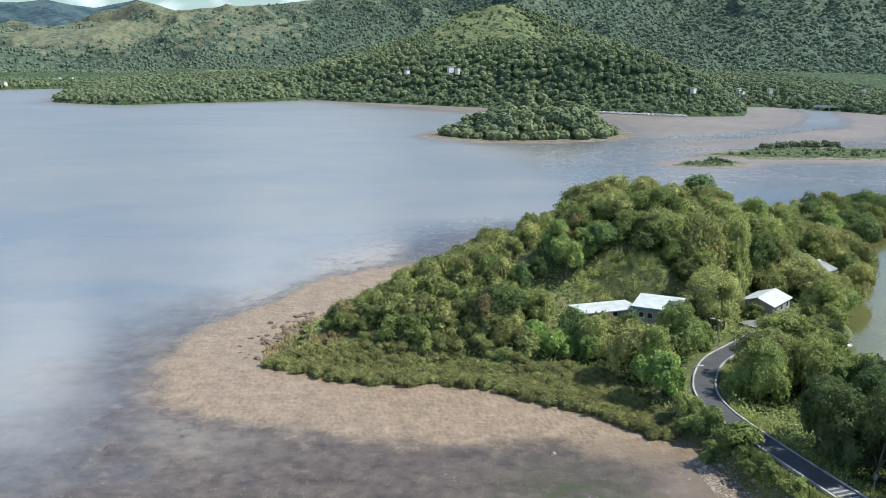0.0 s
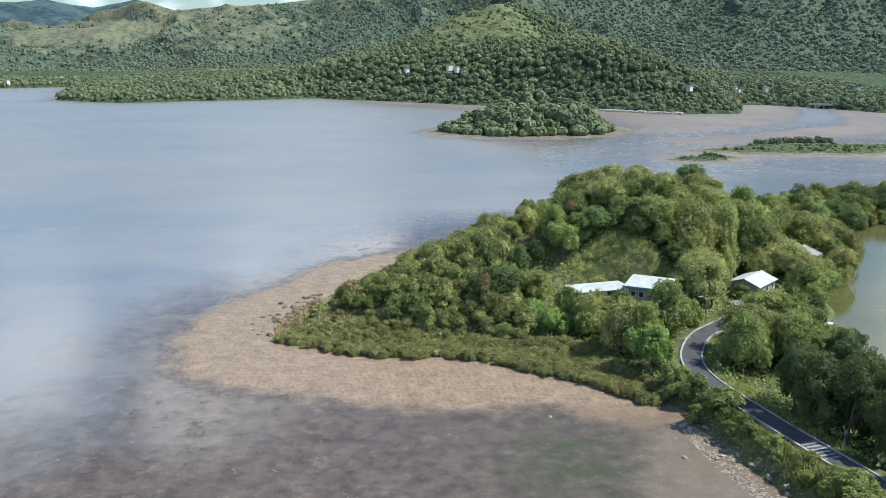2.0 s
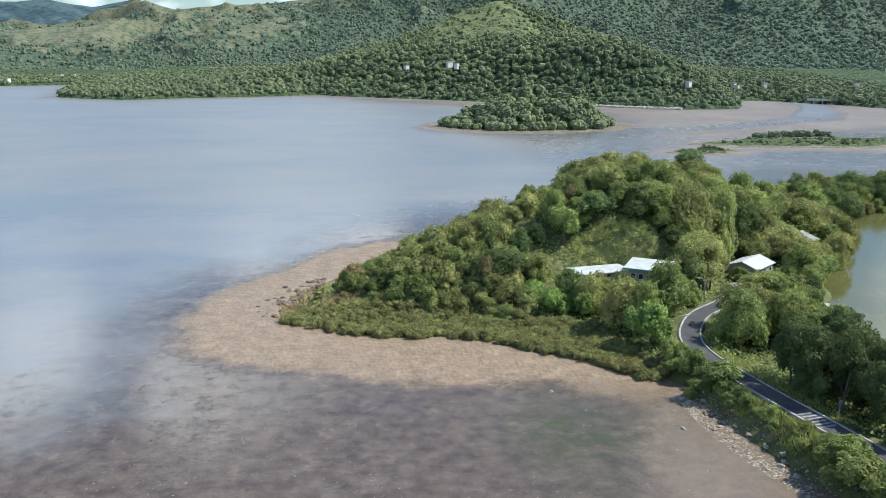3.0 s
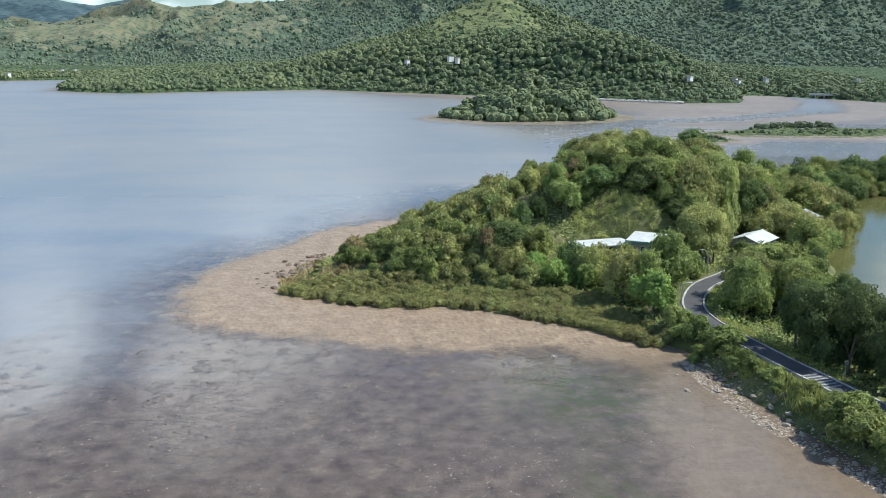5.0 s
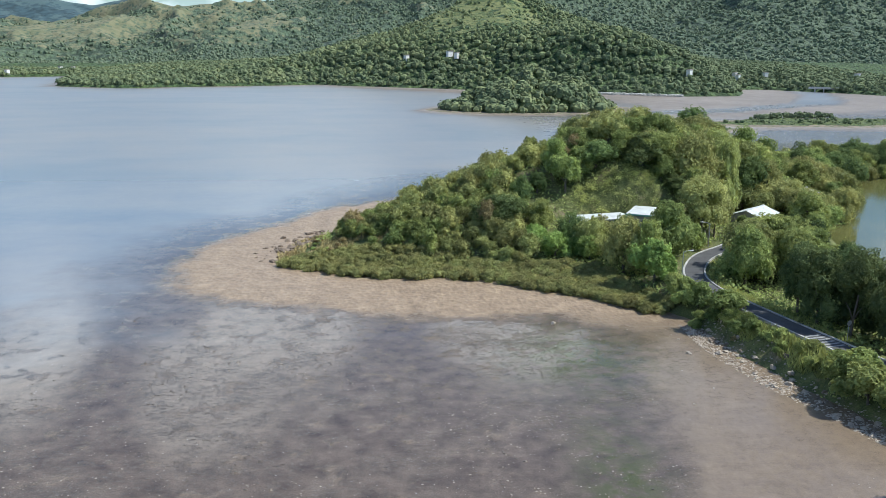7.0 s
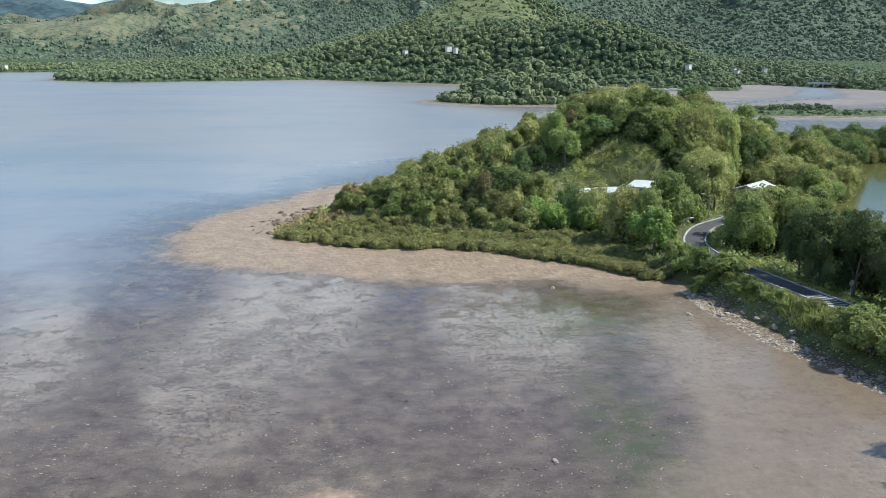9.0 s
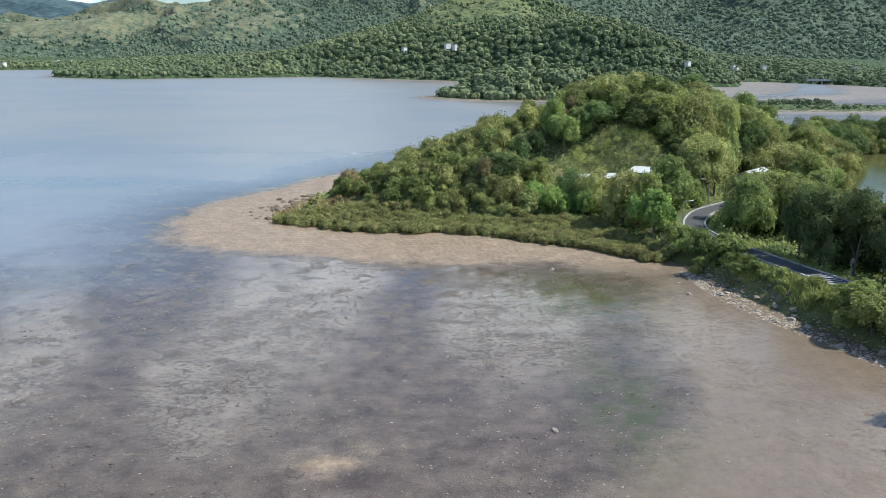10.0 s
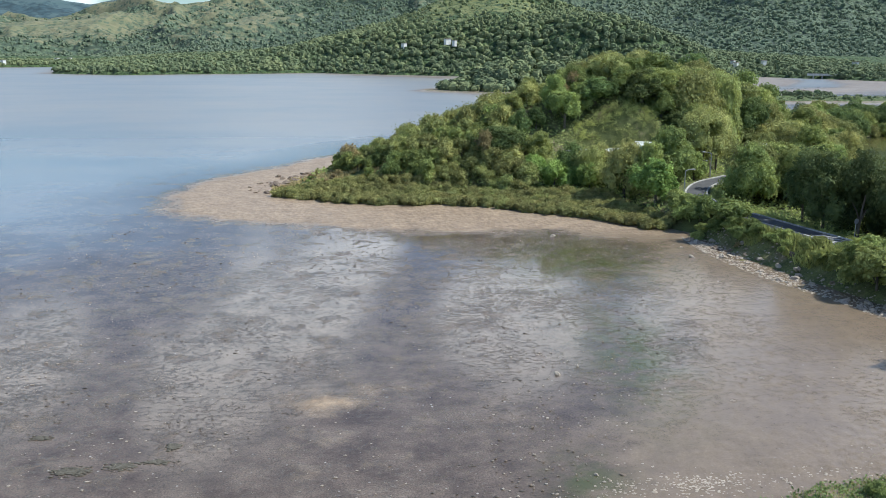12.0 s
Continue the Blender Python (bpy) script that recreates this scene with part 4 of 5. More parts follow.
# houses: centre, half sizes, turn, floor and eave heights
HOUSE_A = (59.7, 183.0, 4.35, 4.85, -27.5, 5.8, 9.4)
HOUSE_B = (48.8, 185.4, 6.4, 2.9, 14.0, 5.6, 7.8)
HOUSE_C = (87.8, 193.5, 4.8, 3.6, 44.0, 4.0, 6.7)
HOUSE_D = (112.0, 221.0, 4.2, 4.5, 40.0, 3.6, 6.4)

tx, ty = jittered(-20, 262, 70, 356, 6.2, 0.36)
sx, sy = jittered(-14, 34, 168, 225, 2.6)
tx, ty = np.concatenate([tx[tx > 30], sx[sx < 30]]), np.concatenate([ty[tx > 30], sy[sx < 30]])
tsd = signed(tx, ty, SHORE)
trd = to_line(tx, ty, ROAD_COARSE)[0]
ok = (tsd > np.where(tx < 30, 2.6, np.where(tx > 92, 2.2, 4.2))) & (trd > 6.6) & ((tx < 135) | (ty > 235)) & (ty > 84) & ((ty < np.interp(tx, [0, 40, 90, 120, 121], [226, 240, 246, 255, 350])) & (tx < 255))
for h in (HOUSE_A, HOUSE_B, HOUSE_C, HOUSE_D):
    ok &= ~near_box(tx, ty, h[0], h[1], h[2] + 3.6, h[3] + 3.8, h[4])
ok &= ~near_box(tx, ty, 62.0, 150, 4.0, 8, 8)                      # the grass inside the bend
ok &= ~near_box(tx, ty, 85.5, 182, 6, 8, 30)                       # the yard
ok &= ~near_box(tx, ty, 106, 213, 5, 8, 40)                        # the open plot before the grey-roofed house
ok &= ~near_box(tx, ty, 55, 193.0, 10, 4.2, 4)                     # the grassy bank behind the houses
ok &= ~((tx < 66) & (ty < 144)) & ~((tx > 43) & (tx < 72) & (ty < 181))
ok &= ~((tx < -3) & (ty < 182)) & ~(tx < -9.5)
ok &= ~((tx > 63) & (tx < 80) & (ty < 152)) & ~((ty < 104) & (tx < 70))
ok &= ~inside(tx, ty, MANGROVE_BELT)
tx, ty = tx[ok], ty[ok]
tz = land(tx, ty)
mixv = vnoise(tx / 19, ty / 19, 77) + 0.4 * (rng.random(len(tx)) - 0.5)
order = np.lexsort((ty,))
for k in order:
    x, y, z, mv = tx[k], ty[k], tz[k], mixv[k]
    key = "olive" if mv < 0.34 else "mid" if mv < 0.56 else "dark" if mv < 0.86 else "yellow"
    size = rng.uniform(0.62, 1.12) * np.interp(x, [30, 55], [0.6, 1.0]) * (0.95 if x > 105 else 1.0)
    if x < 30:
        key = "scrub_olive" if mv < 0.42 else "scrub" if mv < 0.72 else "scrub_dark"
        size = rng.uniform(0.65, 1.5) * np.interp(x, [-10, 5, 28], [0.75, 0.85, 1.05])
    elif y < 181 and x < 44:
        key, size = ("lush" if mv < 0.7 else "mid" if mv < 0.8 else "dark"), rng.uniform(0.75, 1.0) * (1.0 if mv < 0.7 else 0.62)
    elif x > 66 and y < 165:
        key, size = ("tall" if y < 140 or rng.random() < 0.4 else "mid"), rng.uniform(0.8, 1.05)
    if rng.random() < 0.005:
        key = "brown"
    plant(key, x, y, z - 0.2, size, "trees on the headland")

# undergrowth: low leafy cover over the wooded soil
ux, uy = jittered(-14, 140, 95, 275, 0.95, 0.5)
usd, urd = signed(ux, uy, SHORE), to_line(ux, uy, ROAD_COARSE)[0]
ok = (usd > 2.5) & (urd > 3.6) & (to_line(ux, uy, MANGROVE)[0] > 4) & ~((ux < 3) & (uy < 184)) & ~((ux < 62) & (uy < 138))
for h in (HOUSE_A, HOUSE_B, HOUSE_C, HOUSE_D):
    ok &= ~near_box(ux, uy, h[0], h[1], h[2] + 0.6, h[3] + 0.6, h[4])
ok &= ~near_box(ux, uy, 85.5, 182, 5, 6, 30)
ux, uy = ux[ok], uy[ok]
uz = land(ux, uy) + rng.uniform(0.1, 1.0, len(ux))
grassy = near_box(ux, uy, 54, 192.5, 9.5, 3.6, 4)
for pick, mat, name in ((~grassy, FOL_MID, "dense green undergrowth between the trees"), (grassy, FOL_YELLOW, "bright yellow-green scrub on the bank behind the houses")):
    c = np.column_stack([ux, uy, uz])[pick]
    n = 70 if mat is FOL_YELLOW else 4
    c = np.repeat(c, n, 0) + rng.normal(0, 0.4, (len(c) * n, 3))
    v, f = leaves(c, np.tile([0, -0.2, 1.0], (len(c), 1)), rng.uniform(0.09, 0.17, len(c)) if mat is FOL_YELLOW else rng.uniform(0.2, 0.42, len(c)), rng, 0.6)
    tagged(new("undergrowth", mesh("undergrowth", v, f, mat)), name, "undergrowth", kind="stuff")

# mangroves
mx, my = jittered(-26, 56, 132, 184, 1.62)
keep = inside(mx, my, MANGROVE_BELT) & (to_line(mx, my, ROAD_COARSE)[0] > 4.5)
for x, y in zip(mx[keep], my[keep]):
    plant("mangrove", x, y, max(float(land(np.array(x), np.array(y))), 0.0) - 0.1, rng.uniform(0.92, 1.05), "mangrove belt", 0.78 + 0.2 * float(vnoise(x / 6, y / 6, 88)))

# bushes on the bank
for key, x, y, sc in (("bush", 51.2, 131.0, 0.7), ("bush", 52.0, 138.6, 1.1), ("bush", 51.5, 142.5, 1.2), ("thicket", 62.0, 100.0, 1.3), ("thicket", 62.0, 92.5, 1.25),
                      ("thicket", 63.5, 88.0, 1.1), ("bush", 60.8, 86.5, 0.5), ("bush", 57.0, 113.0, 0.45), ("bush", 58.8, 106.5, 0.6), ("thicket", 60.4, 103.0, 0.7), ("bush", 55.3, 126.5, 0.7), ("bush", 54.0, 130.5, 0.8)):
    plant(key, x, y, float(land(np.array(x), np.array(y))) - 0.2, sc, "bushes on the bank")

for key, x, y, rad, top in (("bush", 53.6, 136.6, 2.9, 6.2), ("bush", 55.2, 128.4, 3.5, 6.7), ("thicket", 61.0, 96.0, 4.4, 6.4), ("thicket", 66.0, 92.5, 4.4, 7.0), ("thicket", 63.5, 90.5, 3.6, 5.6), ("bush", 52.6, 141.6, 2.6, 5.6), ("thicket", 56.7, 122.8, 1.7, 5.0), ("bush", 58.6, 116.0, 1.5, 4.7), ("thicket", 60.6, 109.8, 1.7, 4.9), ("thicket", 61.6, 104.6, 2.0, 5.4), ("thicket", 60.0, 101.0, 2.8, 5.6), ("mid", 55.5, 73.0, 2.6, 9.0), ("mid", 52.4, 66.2, 2.3, 8.4)):
    plant(key, x, y, float(land(np.array(x), np.array(y))) - 0.2, rad, "bushes on the bank", top=top)
# single trees that stand out: kind, place, crown radius, height of the top
for key, x, y, rad, top in (("mid", 57.0, 164.0, 6.2, 15.2), ("flat", 69.0, 178.0, 7.2, 17.8), ("flat", 73.5, 181.5, 4.6, 14.5), ("lush", 50.2, 150.0, 4.6, 10.4), ("mid", 66.0, 146.5, 5.6, 13.8), ("olive", 69.5, 153.0, 5.6, 13.2),
                            ("olive", 73.5, 160.0, 5.0, 11.5), ("mid", 78.5, 167.0, 4.6, 10.5), ("mid", 75.0, 149.0, 5.0, 12.5), ("mid", 96.0, 184.0, 5.8, 13.6), ("olive", 91.5, 176.5, 3.2, 8.6), ("mid", 83.0, 188.5, 2.8, 7.2), ("dark", 25.5, 181.5, 6.8, 13.7),
                            ("dark", 51.0, 172.5, 4.6, 10.6), ("olive", 45.5, 173.5, 4.8, 10.8), ("dark", 40.5, 175.5, 4.6, 10.8), ("dark", 49.5, 167.5, 3.6, 8.2), ("lush", 42.5, 168.8, 3.6, 7.8), ("olive", 47.0, 159.5, 5.0, 12.8), ("mid", 51.0, 157.5, 4.2, 13.0), ("olive", 43.2, 170.5, 4.6, 10.6), ("olive", 61.0, 173.5, 3.6, 9.0), ("mid", 64.5, 170.0, 3.4, 9.4),
                            ("dark", 50.5, 199.5, 6.4, 23.4), ("dark", 61.5, 199.0, 7.4, 25.0), ("olive", 74.5, 199.5, 7.0, 25.4), ("dark", 68.5, 193.5, 4.4, 16.0), ("olive", 84.0, 204.0, 5.4, 23.4), ("dark", 93.0, 210.0, 5.8, 18.4),
                            ("tall", 67.0, 128.0, 3.8, 15.6), ("tall", 67.2, 122.0, 4.4, 17.6), ("tall", 69.6, 116.5, 4.2, 16.8), ("tall", 72.4, 121.5, 4.6, 16.6), ("tall", 75.5, 116.5, 4.6, 16.0), ("tall", 71.5, 109.5, 4.0, 15.4), ("tall", 71.0, 131.5, 4.2, 15.0), ("tall", 76.5, 109.0, 4.4, 15.0), ("tall", 73.0, 102.0, 4.0, 13.6), ("tall", 77.5, 127.0, 4.6, 15.0)):
    plant(key, x, y, float(land(np.array(x), np.array(y))) - 0.3, rad, "trees on the headland", top=top)
for x, y, sc in ((46.0, 204.0, 0.8), (43.5, 200.5, 0.7), (90.0, 221.0, 0.8), (22.5, 178.0, 0.9)):
    plant("brown", x, y, float(land(np.array(x), np.array(y))) + 1.2, sc, "trees on the headland", 1.25)
for x, y, sc in ((52.6, 116.0, 0.32), (53.4, 112.5, 0.25), (55.8, 103.5, 0.3), (54.0, 121.5, 0.3)):
    plant("brown", x, y, float(land(np.array(x), np.array(y))) - 0.3, sc, "bushes on the bank", 0.6)

# ---- houses ----
ROOF_WHITE = plain("white_roof_sheet", (0.45, 0.47, 0.46), (0.68, 0.7, 0.69), 0.5, 0.5)
ROOF_GREEN = plain("green_roof_edge", (0.12, 0.3, 0.26), (0.2, 0.42, 0.36), 0.5, 0.8)
WALL = plain("weathered_plaster", (0.24, 0.22, 0.2), (0.42, 0.4, 0.36), 0.9, 0.6, bump=0.01)
GLASS_DARK = plain("dark_window_glass", (0.02, 0.025, 0.03), (0.04, 0.045, 0.05), 0.1, 0.5)
FRAME = plain("window_frame_paint", (0.6, 0.6, 0.58), (0.72, 0.72, 0.7), 0.6, 2.0)
METAL = plain("grey_painted_steel", (0.35, 0.36, 0.37), (0.48, 0.49, 0.5), 0.45, 2.0, 0.6)
TIMBER = plain("brown_timber", (0.16, 0.1, 0.06), (0.28, 0.18, 0.11), 0.8, 1.5, bump=0.01)


def house(spec, label, roof_mat, rise=0.0, windows=(), rim=None):
    """A small house with walls, windows, a door and a flat or pitched roof of ribbed sheets."""
    cx, cy, hx, hy, turn, z0, z1 = spec
    top = tagged(new("house"), label, "house")
    top.matrix_basis = pose(cx, cy, z0, 0, 0, turn)
    H, t = z1 - z0, 0.2
    part("wall", boxes("wall", [(-hx, -hy, -1.0, hx, -hy + t, H), (-hx, hy - t, -1.0, hx, hy, H), (-hx, -hy + t, -1.0, -hx + t, hy - t, H), (hx - t, -hy + t, -1.0, hx, hy - t, H)], WALL), top)
    ov = 0.45
    if rise > 0:
        for side in (-1, 1):
            n = 10
            for k in range(n):
                a, b = -hx - ov + (2 * hx + 2 * ov) * k / n, -hx - ov + (2 * hx + 2 * ov) * (k + 0.97) / n
                e = side * (hy + ov)
                v = np.array([(a, 0, H + rise), (b, 0, H + rise), (b, e, H - 0.12), (a, e, H - 0.12), (a, 0, H + rise + 0.08), (b, 0, H + rise + 0.08), (b, e, H - 0.04), (a, e, H - 0.04)])
                part("roof_sheet", mesh("roof_sheet", v, np.array([(0, 3, 2, 1), (4, 5, 6, 7), (0, 1, 5, 4), (2, 3, 7, 6), (1, 2, 6, 5), (3, 0, 4, 7)]), roof_mat), top)
        part("ridge_cap", boxes("ridge_cap", [(-hx - ov, -0.16, H + rise + 0.06, hx + ov, 0.16, H + rise + 0.15)], ROOF_WHITE), top)
        for x in (-hx, hx - 0.2):
            v = np.array([(x + w, y, z) for w in (0, 0.2) for y, z in ((-hy, H), (hy, H), (0, H + rise - 0.02))])
            part("gable", mesh("gable", v, [np.array([(0, 2, 1), (3, 4, 5)]), np.array([(0, 1, 4, 3), (1, 2, 5, 4), (2, 0, 3, 5)])], WALL), top)
    else:
        n = 12
        for k in range(n):
            part("roof_sheet", boxes("roof_sheet", [(-hx - ov + (2 * hx + 2 * ov) * k / n, -hy - ov, H, -hx - ov + (2 * hx + 2 * ov) * (k + 0.97) / n, hy + ov, H + 0.12)], roof_mat), top)
    if rim:
        part("roof_edge", boxes("roof_edge", [(-hx - ov - 0.06, -hy - ov - 0.06, H - 0.22, hx + ov + 0.06, -hy - ov, H + 0.14)], rim), top)
    for side, u, w, zb, zt in windows:
        wn = part("window", boxes("window", [(u - w / 2, -hy - 0.05, zb, u - w / 2 + 0.08, -hy + 0.02, zt), (u + w / 2 - 0.08, -hy - 0.05, zb, u + w / 2, -hy + 0.02, zt),
                                             (u - w / 2, -hy - 0.05, zt - 0.08, u + w / 2, -hy + 0.02, zt), (u - w / 2 - 0.05, -hy - 0.1, zb - 0.08, u + w / 2 + 0.05, -hy + 0.02, zb)], FRAME), top)
        part("pane", boxes("pane", [(u - w / 2 + 0.08, -hy - 0.02, zb, u + w / 2 - 0.08, -hy - 0.005, zt - 0.08)], GLASS_DARK), wn)
    return top


house(HOUSE_A, "pale plastered house with a white flat roof edged in green", ROOF_WHITE, 0.0,
      [("s", -2.6, 1.1, 1.4, 2.6), ("s", -0.9, 1.1, 1.4, 2.6), ("s", 1.2, 0.8, 1.5, 2.5), ("s", 2.2, 0.8, 1.5, 2.5), ("s", 3.2, 0.8, 1.5, 2.5)], ROOF_GREEN)
house(HOUSE_B, "low shed with a white sheet roof beside the house", ROOF_WHITE, 0.0, [("s", -3, 1.2, 0.9, 2.0), ("s", 1, 1.2, 0.9, 2.0)])
house(HOUSE_C, "single-storey house with a pale pitched sheet roof by the lane", ROOF_WHITE, 1.3, [("s", -3.4, 1.2, 0.9, 2.0), ("s", 0, 1.2, 0.9, 2.0), ("s", 3.2, 1.2, 0.9, 2.0)])
ROOF_GREY = plain("weathered_grey_roof", (0.2, 0.195, 0.18), (0.36, 0.35, 0.33), 0.8, 0.6)
house(HOUSE_D, "small grey-roofed house among the trees by the lagoon", ROOF_GREY, 1.4, [("s", 0, 1.2, 0.9, 2.0)])

yard = boxes("yard", [(-5, -6, -0.4, 5, 6, 0.0)], plain("worn_grey_concrete", (0.16, 0.155, 0.15), (0.26, 0.25, 0.24), 0.9, 0.5, bump=0.01))
tagged(new("pavement_yard", yard), "worn grey concrete yard in front of the house", "yard", kind="structure").matrix_basis = pose(85.5, 182, ROAD_Z + 0.03, 0, 0, 30)

# ---- street furniture ----


def street_lamp(x, y, height, turn):
    top = tagged(new("street_lamp"), "slim grey steel street lamp beside the asphalt lane", "street lamp", "street lamps")
    top.matrix_basis = pose(x, y, ROAD_Z - 0.2, 0, 0, turn)
    for name, pts, r in (("pole", [(0, 0, 0), (0, 0, height * 0.6), (0, 0, height)], [0.11, 0.09, 0.07]), ("arm", [(0, 0, height - 0.1), (0.5, 0, height + 0.15), (1.2, 0, height + 0.2)], [0.06, 0.05, 0.05])):
        v, q, t = tube(pts, r, 8)
        part(name, mesh(name, v, [q, t], METAL), top)
    v, q, t = ball((1.5, 0, height + 0.2), (0.55, 0.2, 0.12), np.random.default_rng(1), 10, 6, 0.0)
    part("lamp_head", mesh("lamp_head", v, [q, t], KERB), top, "pale grey lamp head")


street_lamp(54.3, 147.0, 5.0, 10)
street_lamp(68.6, 171.8, 5.0, 150)


def road_sign(x, y):
    top = tagged(new("road_sign"), "plain grey road sign plate on a steel post by the lane", "road sign")
    top.matrix_basis = pose(x, y, ROAD_Z - 0.2, 0, 0, 20)
    v, q, t = tube([(0, 0, 0), (0, 0, 1.5), (0, 0, 2.9)], [0.05, 0.05, 0.05], 8)
    part("post", mesh("post", v, [q, t], METAL), top)
    v, q, t = tube([(0, -0.06, 2.6), (0, -0.09, 2.6)], [0.42, 0.42], 16)
    part("plate", mesh("plate", v, [q, t], METAL), top, "grey round sign plate")


road_sign(66.9, 112.5)


def gate_post(x, y, tall):
    top = tagged(new("gate_post"), "pale wooden post beside the asphalt lane", "post", "posts by the lane")
    top.matrix_basis = pose(x, y, ROAD_Z - 0.3)
    v, q, t = tube([(0, 0, 0), (0.02, 0, tall * 0.5), (0, 0, tall)], [0.16, 0.15, 0.13], 8)
    part("shaft", mesh("shaft", v, [q, t], POST_WOOD), top)
    part("cap", boxes("cap", [(-0.17, -0.17, tall, 0.17, 0.17, tall + 0.06)], CONCRETE), top, "pale grey cap")


POST_WOOD = plain("pale_post_wood", (0.3, 0.24, 0.16), (0.5, 0.42, 0.3), 0.85, 2.0, bump=0.01)
for x, y, tall in ((68.2, 173.2, 3.4), (69.4, 174.4, 3.6), (67.2, 172.2, 3.0)):
    gate_post(x, y, tall)
notice = tagged(new("notice_board"), "small white notice board on a dark post", "notice board")
notice.matrix_basis = pose(66.2, 171.4, ROAD_Z - 0.3, 0, 0, 15)
v, q, t = tube([(0, 0, 0), (0, 0, 1.4), (0, 0, 2.6)], [0.06, 0.06, 0.06], 8)
part("post", mesh("post", v, [q, t], TIMBER), notice)
part("board", boxes("board", [(-0.6, -0.1, 2.0, 0.6, -0.06, 2.8)], FRAME), notice, "white painted board")

# ---- stones and grass on the bank ----
STONE = plain("pale_stone", (0.26, 0.21, 0.16), (0.47, 0.4, 0.32), 0.9, 1.2, bump=0.02)
STONE_DARK = plain("brown_stone", (0.12, 0.09, 0.065), (0.26, 0.2, 0.15), 0.9, 1.2, bump=0.02)


def stone_mesh(seed, mat):
    r = np.random.default_rng(seed)
    v, q, t = ball((0, 0, 0), (1.0, 0.75, 0.55), r, 7, 5, 0.28)
    return mesh("stone", v, [q, t], mat)


PALE = [stone_mesh(400 + k, STONE) for k in range(5)]
DARK = [stone_mesh(420 + k, STONE_DARK) for k in range(4)]


def stone(x, y, size, kinds, label, group):
    z = max(float(land(np.array(x), np.array(y))), 0.02)
    ob = tagged(new("stone", kinds[rng.integers(len(kinds))]), label, "stone", group)
    ob.matrix_basis = pose(x, y, z + size * 0.15, rng.uniform(-25, 25), rng.uniform(-25, 25), rng.uniform(0, 360)) @ Matrix.Diagonal((size * rng.uniform(0.8, 1.3), size, size * rng.uniform(0.8, 1.2), 1))


BANK = [(50.4, 131), (50.2, 124), (51.2, 114), (53.4, 105), (56.8, 95.5), (59, 88), (62, 78)]
bank = catmull(BANK, 0.5)
for k in range(8):
    y = 110.0 + 3.3 * k
    x = float(np.interp(y, [91, 101, 111, 121.5, 134.5, 142], [67.8, 65.8, 63.2, 60.4, 57.3, 56.4])) - rng.uniform(4.2, 5.6)
    plant("thicket" if k % 3 == 0 else "bush", x, y, float(land(np.array(x), np.array(y))) - 0.2, rng.uniform(0.45, 0.65) if k < 4 else rng.uniform(0.6, 0.85), "bushes on the bank")
for k in range(170):
    p = bank[rng.integers(len(bank))]
    x, y = p[0] + abs(rng.normal(0, 3.0)) - 1.3, p[1] + rng.normal(0, 0.5)
    stone(x, y, 0.2 + 0.5 * rng.random() ** 2, PALE if rng.random() < 0.75 else DARK, "rough pale stone on the bank below the lane", "stones of the bank")
for k in range(120):
    x, y = rng.uniform(-28, -2), rng.uniform(176, 210)
    if -5 < float(signed(np.array(x), np.array(y), SHORE)) < 5:
        stone(x, y, 0.25 + 0.7 * rng.random() ** 2, DARK, "brown weathered stone at the tip of the headland", "stones at the tip")
for k in range(46):
    w = rng.random()
    x, y = -22 + 9 * w + rng.normal(0, 1.2), 186 + 22 * w + rng.normal(0, 1.5)
    stone(x, y, 0.4 + 0.9 * rng.random() ** 2, DARK, "brown weathered rock at the tip of the headland", "stones at the tip")
for x, y, sz in ((28.1, 134.0, 0.55), (45.8, 118.3, 0.5), (16.5, 73.5, 0.38), (35.4, 71.0, 0.3), (30.6, 66.0, 0.28), (38.8, 68.9, 0.25), (33.0, 147.0, 0.3), (46.5, 125.0, 0.3), (40, 100, 0.25), (44.5, 105, 0.25)):
    stone(x, y, sz, PALE, "single stone lying on the open mud", "stones on the mud")
for k in range(55):
    x, y = rng.uniform(15, 38), rng.normal(52.5, 1.5)
    stone(x, y, 0.08 + 0.16 * rng.random() ** 2, PALE if rng.random() < 0.7 else DARK, "pale rubble stone at the foot of the bank", "rubble stones")

# rubble and soil between the stones
q = rng.uniform(0, 1, 2600)
p = bank[(q * (len(bank) - 1)).astype(int)]
rx, ry = p[:, 0] + np.abs(rng.normal(0, 2.9, len(q))) - 1.6, p[:, 1] + rng.normal(0, 0.6, len(q))
rz = np.maximum(land(rx, ry), 0.0)
nx = np.concatenate([rng.uniform(15, 38, 420), rng.normal(23.0, 1.7, 700)])
rx, ry = np.append(rx, nx), np.append(ry, 51.8 + 0.05 * (nx - 24) + rng.normal(0, 0.85, len(nx)))
rz = np.maximum(land(rx, ry), 0.02)
pieces = [ball((x, y, z + 0.04), np.array((1.0, 0.8, 0.6)) * (0.09 + 0.18 * rng.random() ** 2) * (0.65 if y < 60 else 1.0), rng, 6, 4, 0.25) for x, y, z in zip(rx, ry, rz)]
v, f = joined(pieces)
tagged(new("rubble", mesh("rubble", v, f, STONE)), "broken pale rubble between the stones of the bank", "rubble", kind="stuff")

